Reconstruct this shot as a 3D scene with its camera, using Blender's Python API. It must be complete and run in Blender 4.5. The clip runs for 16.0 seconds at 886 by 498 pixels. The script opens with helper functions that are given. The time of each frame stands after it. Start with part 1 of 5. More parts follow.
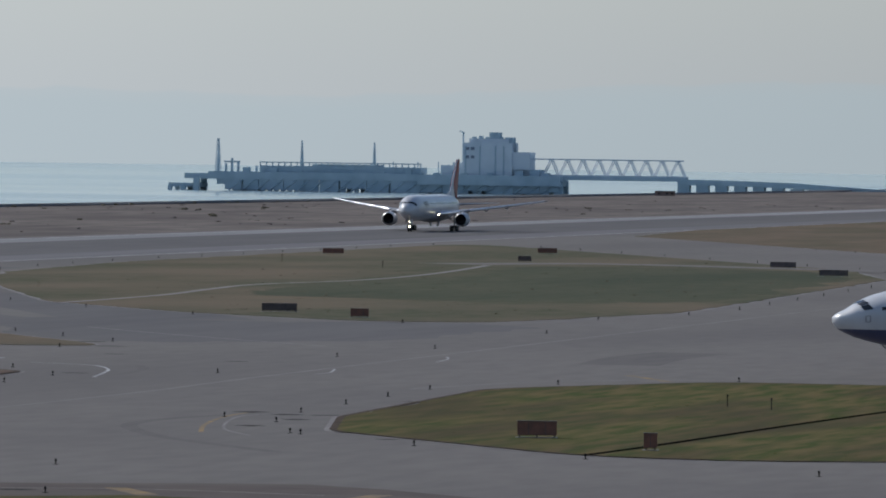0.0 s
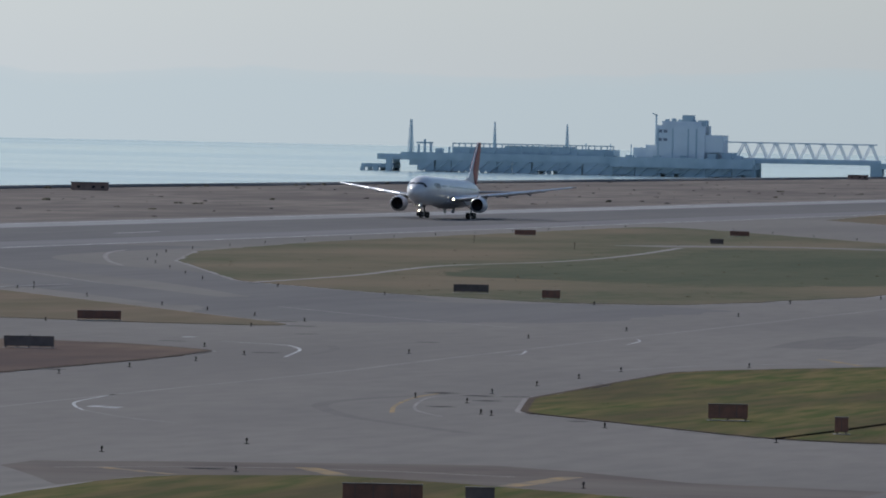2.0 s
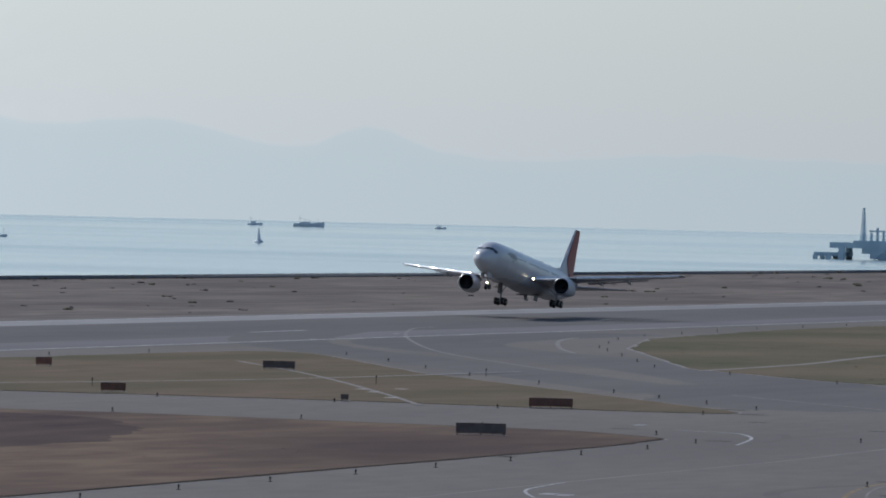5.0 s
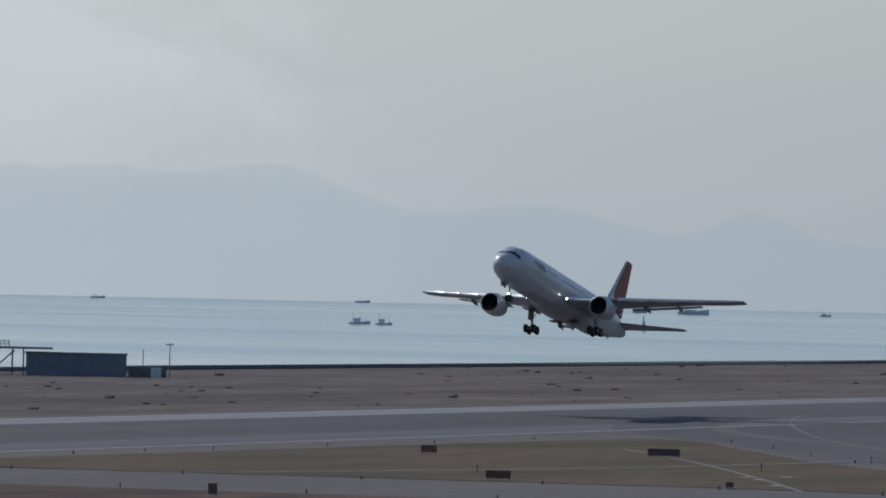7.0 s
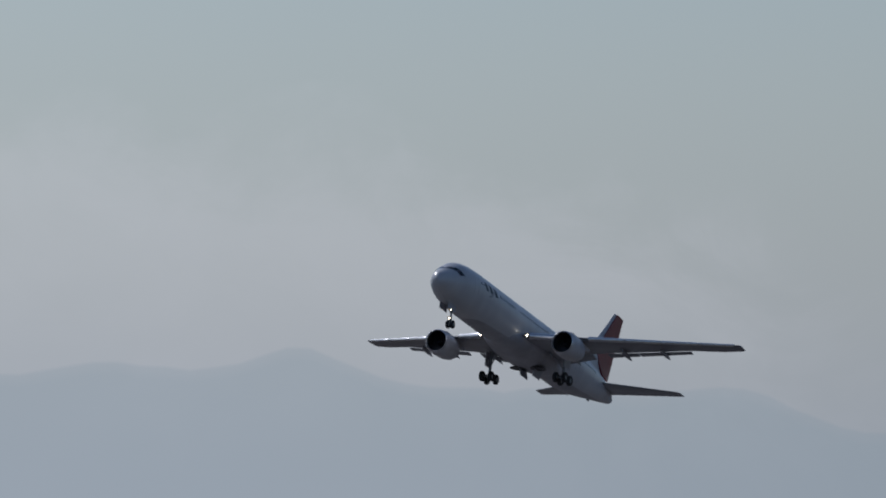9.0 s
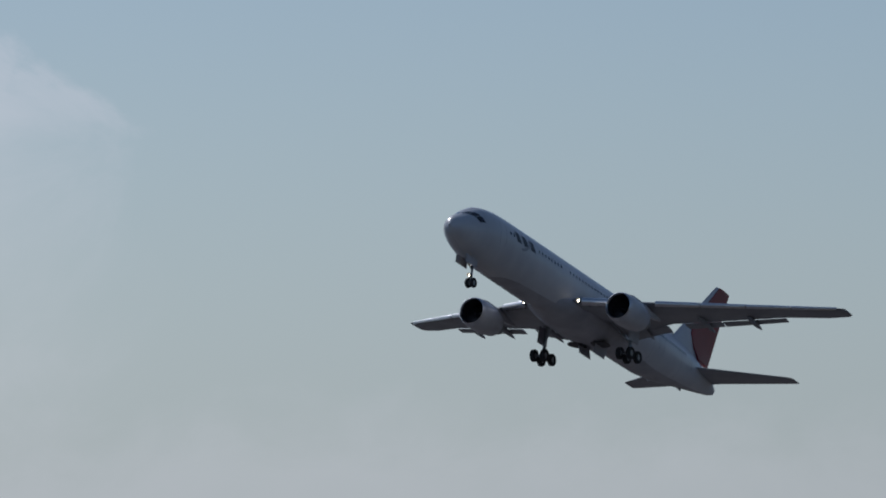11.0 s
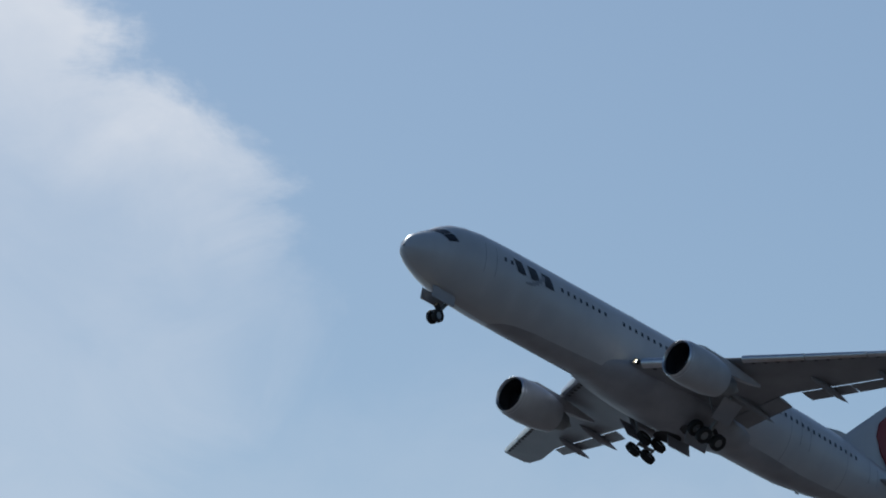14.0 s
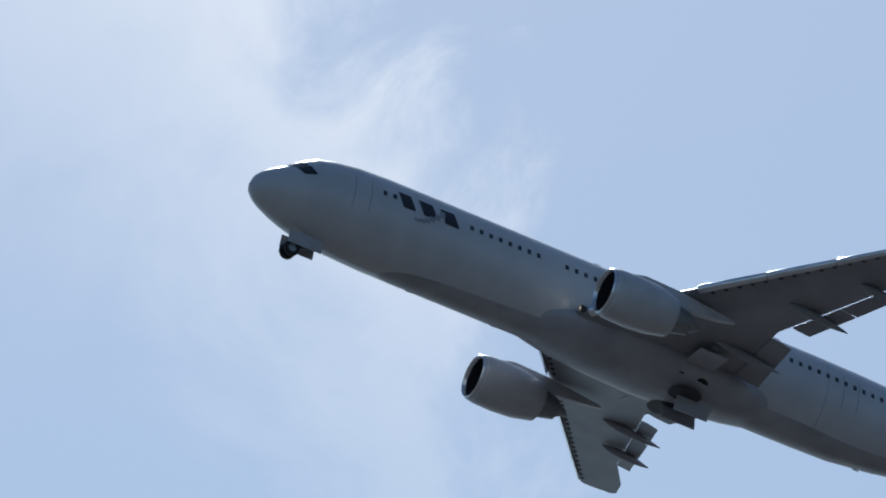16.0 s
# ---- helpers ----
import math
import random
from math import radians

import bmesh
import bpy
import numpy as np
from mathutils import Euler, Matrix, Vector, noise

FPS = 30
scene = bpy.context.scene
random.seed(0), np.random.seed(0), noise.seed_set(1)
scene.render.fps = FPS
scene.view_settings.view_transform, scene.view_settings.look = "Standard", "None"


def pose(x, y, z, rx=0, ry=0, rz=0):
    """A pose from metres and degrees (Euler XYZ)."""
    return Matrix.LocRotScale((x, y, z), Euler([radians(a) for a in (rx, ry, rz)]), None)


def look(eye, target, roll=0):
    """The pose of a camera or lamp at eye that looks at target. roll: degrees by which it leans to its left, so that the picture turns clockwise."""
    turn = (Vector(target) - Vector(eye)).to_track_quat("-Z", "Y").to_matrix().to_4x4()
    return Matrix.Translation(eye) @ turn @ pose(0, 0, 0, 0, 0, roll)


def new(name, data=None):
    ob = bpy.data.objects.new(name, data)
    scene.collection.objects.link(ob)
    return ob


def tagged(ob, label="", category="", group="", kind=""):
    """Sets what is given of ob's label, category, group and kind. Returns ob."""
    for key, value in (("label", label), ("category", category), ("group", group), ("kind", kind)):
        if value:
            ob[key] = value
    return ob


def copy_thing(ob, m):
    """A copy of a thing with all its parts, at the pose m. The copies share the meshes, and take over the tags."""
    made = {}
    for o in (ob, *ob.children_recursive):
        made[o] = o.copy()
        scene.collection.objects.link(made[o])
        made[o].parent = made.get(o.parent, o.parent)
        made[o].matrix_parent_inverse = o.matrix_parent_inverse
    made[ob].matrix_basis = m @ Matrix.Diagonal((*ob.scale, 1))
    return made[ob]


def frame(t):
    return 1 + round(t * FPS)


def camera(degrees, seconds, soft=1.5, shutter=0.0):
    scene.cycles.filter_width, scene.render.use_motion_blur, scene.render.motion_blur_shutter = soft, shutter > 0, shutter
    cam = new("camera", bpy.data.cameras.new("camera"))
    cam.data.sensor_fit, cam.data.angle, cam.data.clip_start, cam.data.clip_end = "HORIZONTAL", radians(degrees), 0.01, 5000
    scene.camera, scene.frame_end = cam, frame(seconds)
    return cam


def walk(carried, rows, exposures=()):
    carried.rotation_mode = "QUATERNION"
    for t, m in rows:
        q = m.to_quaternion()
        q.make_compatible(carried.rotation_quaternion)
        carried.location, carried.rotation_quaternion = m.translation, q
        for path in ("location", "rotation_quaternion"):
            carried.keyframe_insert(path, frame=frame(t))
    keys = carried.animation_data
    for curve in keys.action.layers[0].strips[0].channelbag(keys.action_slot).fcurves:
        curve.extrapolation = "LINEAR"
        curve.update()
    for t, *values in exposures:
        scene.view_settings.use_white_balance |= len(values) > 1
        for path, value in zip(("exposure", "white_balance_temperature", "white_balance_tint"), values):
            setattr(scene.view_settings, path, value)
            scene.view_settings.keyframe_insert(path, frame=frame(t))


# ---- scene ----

# World: x runs back along the runway, y away from the camera, z up. The camera stands on a viewing deck.
EYE = (0.0, 0.0, 18.0)
cam = camera(6.921, 16.0, soft=1.9)
CAM = [
    (0.0, -77.701, -0.794, -0.81), (0.5, -77.370, -0.991, -0.74), (1.0, -77.036, -0.910, -0.96), (1.5, -76.637, -0.882, -1.18),
    (2.0, -76.193, -0.963, -1.19), (2.5, -75.416, -0.789, -1.11), (3.0, -74.898, -0.594, -1.29), (3.5, -74.389, -0.548, -1.31),
    (4.0, -73.848, -0.503, -1.32), (4.5, -73.270, -0.442, -1.34), (5.0, -72.655, -0.352, -1.36), (5.5, -71.994, -0.202, -1.37),
    (6.0, -71.525, -0.097, -1.24), (6.5, -70.799, 0.074, -1.38), (7.0, -69.647, 0.267, -1.26), (7.5, -68.983, 0.719, -0.90),
    (8.0, -68.195, 0.804, -0.95), (8.5, -67.190, 1.205, -0.74), (9.0, -66.099, 1.943, -1.10), (9.5, -64.756, 2.390, -0.97),
    (10.0, -63.284, 2.913, -0.68), (10.5, -61.683, 3.541, -0.38), (11.0, -59.921, 4.288, -0.09), (11.5, -57.984, 5.157, 0.21),
    (12.0, -55.872, 6.144, 0.51), (12.5, -53.588, 7.868, 1.34), (13.0, -50.275, 9.603, 1.47), (13.5, -47.834, 10.708, 1.16),
    (14.0, -44.771, 12.421, 0.82), (14.5, -41.792, 14.152, 1.06), (15.0, -37.566, 15.859, 1.49), (15.5, -32.330, 17.660, 1.69),
    (16.0, -27.145, 19.859, 1.91)]
walk(cam, [(t, pose(*EYE, 90 + p, r, y)) for t, y, p, r in CAM],
     exposures=[(0.0, 0.06, 6200, 11), (1.5, 0.2, 6200, 11), (3.0, 0.21, 6150, 11), (5.5, 0.08, 6080, 11), (7.0, -0.26, 6000, 12), (8.0, -0.52, 5920, 13),
                (9.0, -0.74, 5850, 14), (9.5, -0.82, 5830, 14), (12.0, -0.8, 5800, 10), (14.5, -0.6, 5680, 5), (15.0, -0.62, 5660, 5), (16.0, -0.34, 5660, 5)])

# ---------------------------------------------------------------- light
SUN_AZ, SUN_EL = 26.0, 37.0          # degrees from +y towards +x, and up


def sky_world():
    w = bpy.data.worlds.new("sky")
    w.use_nodes = True
    scene.world = w
    nt = w.node_tree
    n, l = nt.nodes, nt.links
    n.clear()
    out, bg = n.new("ShaderNodeOutputWorld"), n.new("ShaderNodeBackground")
    sky = n.new("ShaderNodeTexSky")
    sky.sky_type = "NISHITA"
    sky.sun_disc = False
    sky.sun_elevation, sky.sun_rotation = radians(SUN_EL), radians(SUN_AZ)
    sky.air_density, sky.dust_density, sky.ozone_density = 1.0, 0.45, 1.0
    tc = n.new("ShaderNodeTexCoord")
    sep = n.new("ShaderNodeSeparateXYZ")
    l.new(tc.outputs["Generated"], sep.inputs[0])
    # haze that thickens towards the horizon
    haze = n.new("ShaderNodeMapRange")
    haze.interpolation_type = "SMOOTHSTEP"
    haze.inputs["From Min"].default_value, haze.inputs["From Max"].default_value = -0.01, 0.118
    haze.inputs["To Min"].default_value, haze.inputs["To Max"].default_value = HAZE_LOW, 0.02
    l.new(sep.outputs["Z"], haze.inputs["Value"])
    mixh = n.new("ShaderNodeMix")
    mixh.data_type = "RGBA"
    # haze scatters light forwards: brightest on the sun's side, dim behind the viewer
    dot = n.new("ShaderNodeVectorMath")
    dot.operation = "DOT_PRODUCT"
    dot.inputs[1].default_value = (math.sin(radians(SUN_AZ)), math.cos(radians(SUN_AZ)), 0.0)
    l.new(tc.outputs["Generated"], dot.inputs[0])
    fwd = n.new("ShaderNodeMapRange")
    fwd.interpolation_type = "SMOOTHSTEP"
    fwd.inputs["From Min"].default_value, fwd.inputs["From Max"].default_value = -0.4, 0.58
    fwd.inputs["To Min"].default_value, fwd.inputs["To Max"].default_value = 0.12, 1.0
    l.new(dot.outputs["Value"], fwd.inputs["Value"])
    tint = n.new("ShaderNodeVectorMath")
    tint.operation = "SCALE"
    tint.inputs[0].default_value = HAZE_COLOUR
    near_sun = n.new("ShaderNodeMapRange")
    near_sun.interpolation_type = "SMOOTHSTEP"
    near_sun.inputs["From Min"].default_value, near_sun.inputs["From Max"].default_value = 0.33, 1.06
    near_sun.inputs["To Min"].default_value, near_sun.inputs["To Max"].default_value = 0.57, 1.42
    l.new(dot.outputs["Value"], near_sun.inputs["Value"])
    both = n.new("ShaderNodeMath")
    both.operation = "MULTIPLY"
    l.new(fwd.outputs[0], both.inputs[0])
    l.new(near_sun.outputs[0], both.inputs[1])
    l.new(both.outputs[0], tint.inputs["Scale"])
    l.new(tint.outputs[0], mixh.inputs["B"])
    l.new(haze.outputs[0], mixh.inputs["Factor"])
    l.new(sky.outputs[0], mixh.inputs["A"])
    # fair-weather cloud banks with ragged tops, laid out in degrees of azimuth and elevation
    def calc(op, a, b=None, c=None):
        nd = n.new("ShaderNodeMath")
        nd.operation = op
        for k, v in enumerate((a, b, c)):
            if v is None:
                continue
            if isinstance(v, (int, float)):
                nd.inputs[k].default_value = v
            else:
                l.new(v, nd.inputs[k])
        return nd.outputs[0]

    def step(v, lo, hi, out_lo=0.0, out_hi=1.0):
        nd = n.new("ShaderNodeMapRange")
        nd.interpolation_type = "SMOOTHSTEP"
        nd.inputs["From Min"].default_value, nd.inputs["From Max"].default_value = lo, hi
        nd.inputs["To Min"].default_value, nd.inputs["To Max"].default_value = out_lo, out_hi
        l.new(v, nd.inputs["Value"])
        return nd.outputs[0]

    az = calc("DEGREES", calc("ARCTAN2", sep.outputs["X"], sep.outputs["Y"]))
    el = calc("DEGREES", calc("ARCSINE", sep.outputs["Z"]))
    at = n.new("ShaderNodeCombineXYZ")
    l.new(az, at.inputs["X"])
    l.new(calc("MULTIPLY", el, 1.25), at.inputs["Y"])

    def billow(scale, detail, rough, warp):
        nd = n.new("ShaderNodeTexNoise")
        nd.inputs["Scale"].default_value, nd.inputs["Detail"].default_value = scale, detail
        nd.inputs["Roughness"].default_value, nd.inputs["Distortion"].default_value = rough, warp
        l.new(at.outputs[0], nd.inputs["Vector"])
        return calc("SUBTRACT", nd.outputs["Fac"], 0.5)

    ragged, wisps = billow(0.85, 9.0, 0.58, 0.3), billow(0.5, 6.0, 0.6, 0.8)
    total = None
    for a0, half, top, fall, soft, depth, floor, strength in CLOUD_BANKS:
        d = calc("DIVIDE", calc("ABSOLUTE", calc("SUBTRACT", az, a0)), half)
        d = calc("MAXIMUM", calc("MULTIPLY_ADD", wisps, -0.8, d), 0.0)
        crest = calc("SUBTRACT", top, calc("MULTIPLY", calc("POWER", d, 3.0), fall))
        crest = calc("MULTIPLY_ADD", ragged, min(1.7, 2.2 * soft + 0.7), crest)
        below = calc("SUBTRACT", crest, el)
        body = calc("MULTIPLY", step(below, 0.0, soft), step(below, depth * 0.15, depth, 1.0, floor))
        body = calc("MULTIPLY", body, calc("MULTIPLY_ADD", wisps, 1.1, 0.95))
        body = calc("MULTIPLY", body, step(d, 0.85, 1.45, strength, 0.0))
        total = body if total is None else calc("MAXIMUM", total, body)
    cov = n.new("ShaderNodeClamp")
    l.new(total, cov.inputs["Value"])
    cov.inputs["Max"].default_value = 0.95
    mixc = n.new("ShaderNodeMix")
    mixc.data_type = "RGBA"
    mixc.inputs["B"].default_value = (*CLOUD_COLOUR, 1)
    l.new(cov.outputs[0], mixc.inputs["Factor"])
    l.new(mixh.outputs["Result"], mixc.inputs["A"])
    l.new(mixc.outputs["Result"], bg.inputs["Color"])
    bg.inputs["Strength"].default_value = SKY_STRENGTH
    l.new(bg.outputs[0], out.inputs["Surface"])


SKY_STRENGTH = 0.09
HAZE_LOW = 0.95
HAZE_COLOUR = (5.38, 5.87, 6.12)
CLOUD_COLOUR = (12.4, 11.9, 11.9)
# azimuth, half width, crest, fall to the sides, softness, depth, what is left at the foot, strength
CLOUD_BANKS = [
    (53.3, 3.0, 6.45, 0.5, 0.35, 2.1, 0.5, 0.42), (38.9, 3.7, 15.2, 1.0, 0.65, 2.2, 0.33, 0.96), (37.9, 1.7, 13.4, 0.9, 0.4, 1.4, 0.35, 0.85),
    (35.0, 2.6, 15.95, 0.7, 0.75, 2.4, 0.4, 0.92), (30.2, 3.2, 16.3, 0.7, 0.8, 2.2, 0.3, 0.8), (22.0, 5.0, 27.0, 3.0, 3.5, 7.8, 0.0, 1.05),
    (44.6, 3.4, 11.8, 0.6, 1.6, 4.2, 0.4, 0.2), (60.0, 7.0, 3.3, 0.5, 1.0, 3.0, 0.3, 0.19)]
sky_world()

sun_data = bpy.data.lights.new("sun", "SUN")
sun_data.energy, sun_data.angle, sun_data.color = 3.1, radians(0.6), (1.0, 0.95, 0.86)
sun = new("sun", sun_data)
d_sun = Vector((math.sin(radians(SUN_AZ)) * math.cos(radians(SUN_EL)), math.cos(radians(SUN_AZ)) * math.cos(radians(SUN_EL)), math.sin(radians(SUN_EL))))
sun.matrix_world = look(tuple(d_sun * 300), (0, 0, 0))


# ---------------------------------------------------------------- materials
def material(name, colour, rough=0.6, metal=0.0, second=None, scale=1.0, detail=5.0, lo=0.35, hi=0.65, bump=0.0, bump_scale=20.0,
             big=None, big_scale=0.02, big_amount=0.5, stretch=(1, 1, 1), spread=0.0, coat=0.0, spec=0.5, gen="Object"):
    """A surface with fine variation between two colours, a slow stain on top and a little relief."""
    m = bpy.data.materials.new(name)
    m.use_nodes = True
    n, l = m.node_tree.nodes, m.node_tree.links
    b = n["Principled BSDF"]
    b.inputs["Roughness"].default_value, b.inputs["Metallic"].default_value = rough, metal
    b.inputs["Coat Weight"].default_value = coat
    b.inputs["Specular IOR Level"].default_value = spec
    tc = n.new("ShaderNodeTexCoord")
    mp = n.new("ShaderNodeMapping")
    mp.inputs["Scale"].default_value = stretch
    l.new(tc.outputs[gen], mp.inputs["Vector"])
    second = second or tuple(c * 0.8 for c in colour)
    noi = n.new("ShaderNodeTexNoise")
    noi.inputs["Scale"].default_value, noi.inputs["Detail"].default_value = scale, detail
    l.new(mp.outputs[0], noi.inputs["Vector"])
    rp = n.new("ShaderNodeMapRange")
    rp.inputs["From Min"].default_value, rp.inputs["From Max"].default_value = lo, hi
    l.new(noi.outputs["Fac"], rp.inputs["Value"])
    mx = n.new("ShaderNodeMix")
    mx.data_type = "RGBA"
    mx.inputs["A"].default_value, mx.inputs["B"].default_value = (*colour, 1), (*second, 1)
    l.new(rp.outputs[0], mx.inputs["Factor"])
    result = mx.outputs["Result"]
    if big:
        nb = n.new("ShaderNodeTexNoise")
        nb.inputs["Scale"].default_value, nb.inputs["Detail"].default_value = big_scale, 4.0
        l.new(mp.outputs[0], nb.inputs["Vector"])
        rb = n.new("ShaderNodeMapRange")
        rb.inputs["From Min"].default_value, rb.inputs["From Max"].default_value = 0.42, 0.66
        rb.inputs["To Max"].default_value = big_amount
        l.new(nb.outputs["Fac"], rb.inputs["Value"])
        mb = n.new("ShaderNodeMix")
        mb.data_type = "RGBA"
        mb.inputs["B"].default_value = (*big, 1)
        l.new(rb.outputs[0], mb.inputs["Factor"])
        l.new(result, mb.inputs["A"])
        result = mb.outputs["Result"]
    if spread:
        oi = n.new("ShaderNodeObjectInfo")
        hs = n.new("ShaderNodeHueSaturation")
        mr = n.new("ShaderNodeMapRange")
        mr.inputs["To Min"].default_value, mr.inputs["To Max"].default_value = 1 - spread, 1 + spread
        l.new(oi.outputs["Random"], mr.inputs["Value"])
        l.new(mr.outputs[0], hs.inputs["Value"])
        l.new(result, hs.inputs["Color"])
        result = hs.outputs["Color"]
    l.new(result, b.inputs["Base Color"])
    if bump:
        nn = n.new("ShaderNodeTexNoise")
        nn.inputs["Scale"].default_value, nn.inputs["Detail"].default_value = bump_scale, 6.0
        l.new(mp.outputs[0], nn.inputs["Vector"])
        bp = n.new("ShaderNodeBump")
        bp.inputs["Strength"].default_value, bp.inputs["Distance"].default_value = bump, 0.1
        l.new(nn.outputs["Fac"], bp.inputs["Height"])
        l.new(bp.outputs[0], b.inputs["Normal"])
    return m


def glow(name, colour, strength):
    m = bpy.data.materials.new(name)
    m.use_nodes = True
    n, l = m.node_tree.nodes, m.node_tree.links
    n.clear()
    o, e = n.new("ShaderNodeOutputMaterial"), n.new("ShaderNodeEmission")
    e.inputs["Color"].default_value, e.inputs["Strength"].default_value = (*colour, 1), strength
    l.new(e.outputs[0], o.inputs["Surface"])
    return m


ASPHALT = material("weathered asphalt", (0.15, 0.138, 0.13), 0.9, second=(0.128, 0.118, 0.113), scale=0.5, detail=11, lo=0.34, hi=0.68, bump=0.0, spec=0.12,
                   big=(0.098, 0.091, 0.09), big_scale=0.022, big_amount=0.55, stretch=(0.3, 1, 1))
STAINED = material("brown-stained asphalt", (0.105, 0.085, 0.076), 0.9, second=(0.075, 0.062, 0.058), scale=0.6, detail=10, spec=0.1,
                   big=(0.13, 0.115, 0.105), big_scale=0.08, big_amount=0.6, stretch=(1, 0.4, 1))
SLOT = material("black drain shadow gap", (0.008, 0.008, 0.008), 0.95, spec=0.0)
CABIN_GLASS = material("smoky cabin window pane", (0.05, 0.05, 0.06), 0.2, coat=0.3)
RUNWAY = material("worn runway asphalt", (0.15, 0.142, 0.15), 0.85, second=(0.125, 0.12, 0.128), scale=0.2, detail=8,
                  big=(0.11, 0.107, 0.115), big_scale=0.02, big_amount=0.5, stretch=(0.06, 1, 1), spec=0.12)
SCORCHED = material("scorched dark grass", (0.044, 0.032, 0.034), 0.95, second=(0.078, 0.056, 0.052), scale=0.25, detail=12, lo=0.36, hi=0.66, bump=0.5, bump_scale=2,
                    big=(0.11, 0.08, 0.066), big_scale=0.05, big_amount=0.45, stretch=(0.3, 1, 1), spec=0.05)
EDGE_SHADE = material("dark grass edge shade", (0.055, 0.042, 0.036), 0.95, second=(0.09, 0.07, 0.055), scale=1.5, detail=8, spec=0.03)
GRASS_LUSH = material("darker winter grass", (0.062, 0.07, 0.044), 0.95, second=(0.084, 0.082, 0.054), scale=0.3, detail=11, lo=0.34, hi=0.66, bump=0.5, bump_scale=2,
                      big=(0.045, 0.055, 0.036), big_scale=0.03, big_amount=0.7, stretch=(0.3, 1, 1), spec=0.05)
REPAIR = material("grey asphalt repair", (0.122, 0.113, 0.108), 0.9, second=(0.105, 0.098, 0.096), scale=0.6, detail=9, spec=0.1, stretch=(0.15, 1, 1))
DARKPATCH = material("fresh dark asphalt", (0.084, 0.08, 0.084), 0.85, second=(0.104, 0.098, 0.1), scale=0.3, detail=9,
                     big=(0.12, 0.113, 0.112), big_scale=0.03, big_amount=0.7, stretch=(0.12, 1, 1), spec=0.12)
CONCRETE = material("pale concrete shoulder", (0.26, 0.258, 0.265), 0.85, second=(0.2, 0.198, 0.205), scale=0.4, detail=7, big=(0.13, 0.13, 0.138), big_scale=0.02, big_amount=0.5, stretch=(0.1, 1, 1), spec=0.15)
GRASS = material("short green grass", (0.046, 0.06, 0.013), 0.95, second=(0.118, 0.09, 0.038), scale=0.7, detail=12, lo=0.38, hi=0.64, bump=0.6, bump_scale=2,
                 big=(0.058, 0.045, 0.024), big_scale=0.14, big_amount=0.8, stretch=(0.14, 1, 1), spec=0.05)
GRASS_FADED = material("fading winter grass", (0.12, 0.092, 0.064), 0.95, second=(0.145, 0.109, 0.08), scale=0.25, detail=10, bump=0.5, bump_scale=2,
                       big=(0.075, 0.074, 0.046), big_scale=0.04, big_amount=0.75, stretch=(0.3, 1, 1), spec=0.05)
GRASS_MIXED = material("green grass with dry patches", (0.066, 0.073, 0.044), 0.95, second=(0.1, 0.088, 0.06), scale=0.3, detail=11, lo=0.36, hi=0.66, bump=0.5, bump_scale=2,
                       big=(0.142, 0.11, 0.078), big_scale=0.026, big_amount=0.9, stretch=(0.45, 1, 1), spec=0.05)
GRASS_BROWN = material("brown dead grass", (0.158, 0.116, 0.084), 0.95, second=(0.11, 0.078, 0.064), scale=0.25, detail=12, lo=0.36, hi=0.64, bump=0.5, bump_scale=2,
                       big=(0.056, 0.04, 0.042), big_scale=0.04, big_amount=0.8, stretch=(0.35, 1, 1), spec=0.05)
GRASS_DRY = material("dry straw grass strip", (0.178, 0.153, 0.138), 0.95, second=(0.112, 0.097, 0.092), scale=0.16, detail=11, lo=0.38, hi=0.64, bump=0.6, bump_scale=1.2,
                     big=(0.088, 0.076, 0.073), big_scale=0.03, big_amount=0.75, stretch=(0.22, 1, 1), spec=0.05)
WHITE_LINE = material("worn white line paint", (0.4, 0.4, 0.4), 0.7, second=(0.2, 0.2, 0.21), scale=0.5, detail=8, spec=0.1)
PALE_LINE = material("faded pale line paint", (0.222, 0.208, 0.204), 0.85, second=(0.158, 0.147, 0.147), scale=0.6, detail=9, spec=0.1, stretch=(0.2, 1, 1))
YELLOW_LINE = material("yellow line paint", (0.3, 0.2, 0.085), 0.85, second=(0.15, 0.125, 0.1), scale=0.5, detail=9, lo=0.3, hi=0.6, spec=0.1)
SEAWALL = material("grey wet seawall stone", (0.125, 0.128, 0.13), 0.9, second=(0.08, 0.084, 0.09), scale=0.8, detail=6, bump=0.4, bump_scale=1)
SIGN_BACK = material("rusty brown sign back", (0.21, 0.085, 0.055), 0.6, second=(0.15, 0.065, 0.045), scale=2, spread=0.25)
SIGN_DARK = material("dark brown sign box", (0.125, 0.092, 0.085), 0.6, second=(0.075, 0.058, 0.056), scale=1.4, detail=6, spread=0.25)
POST_DARK = material("dark post paint", (0.035, 0.033, 0.034), 0.9, spec=0.05)
STEEL = material("galvanised steel", (0.32, 0.33, 0.34), 0.45, 0.6, scale=3)
# far pier: distance haze is put into these lightened, bluish base colours
PIER_STEEL = material("blue grey pier steel paled for haze", (0.44, 0.54, 0.6), 0.8, second=(0.36, 0.46, 0.52), scale=0.15, spec=0.2)
PIER_PALE = material("plant cladding paled for haze", (0.64, 0.69, 0.74), 0.7, second=(0.56, 0.62, 0.67), scale=0.1, spec=0.2)
SHED_BLUE = material("slate blue corrugated sheet", (0.19, 0.225, 0.29), 0.6, second=(0.165, 0.195, 0.25), scale=0.8)
SHED_GREY = material("grey shed concrete", (0.2, 0.2, 0.205), 0.8, second=(0.15, 0.15, 0.155), scale=0.7)
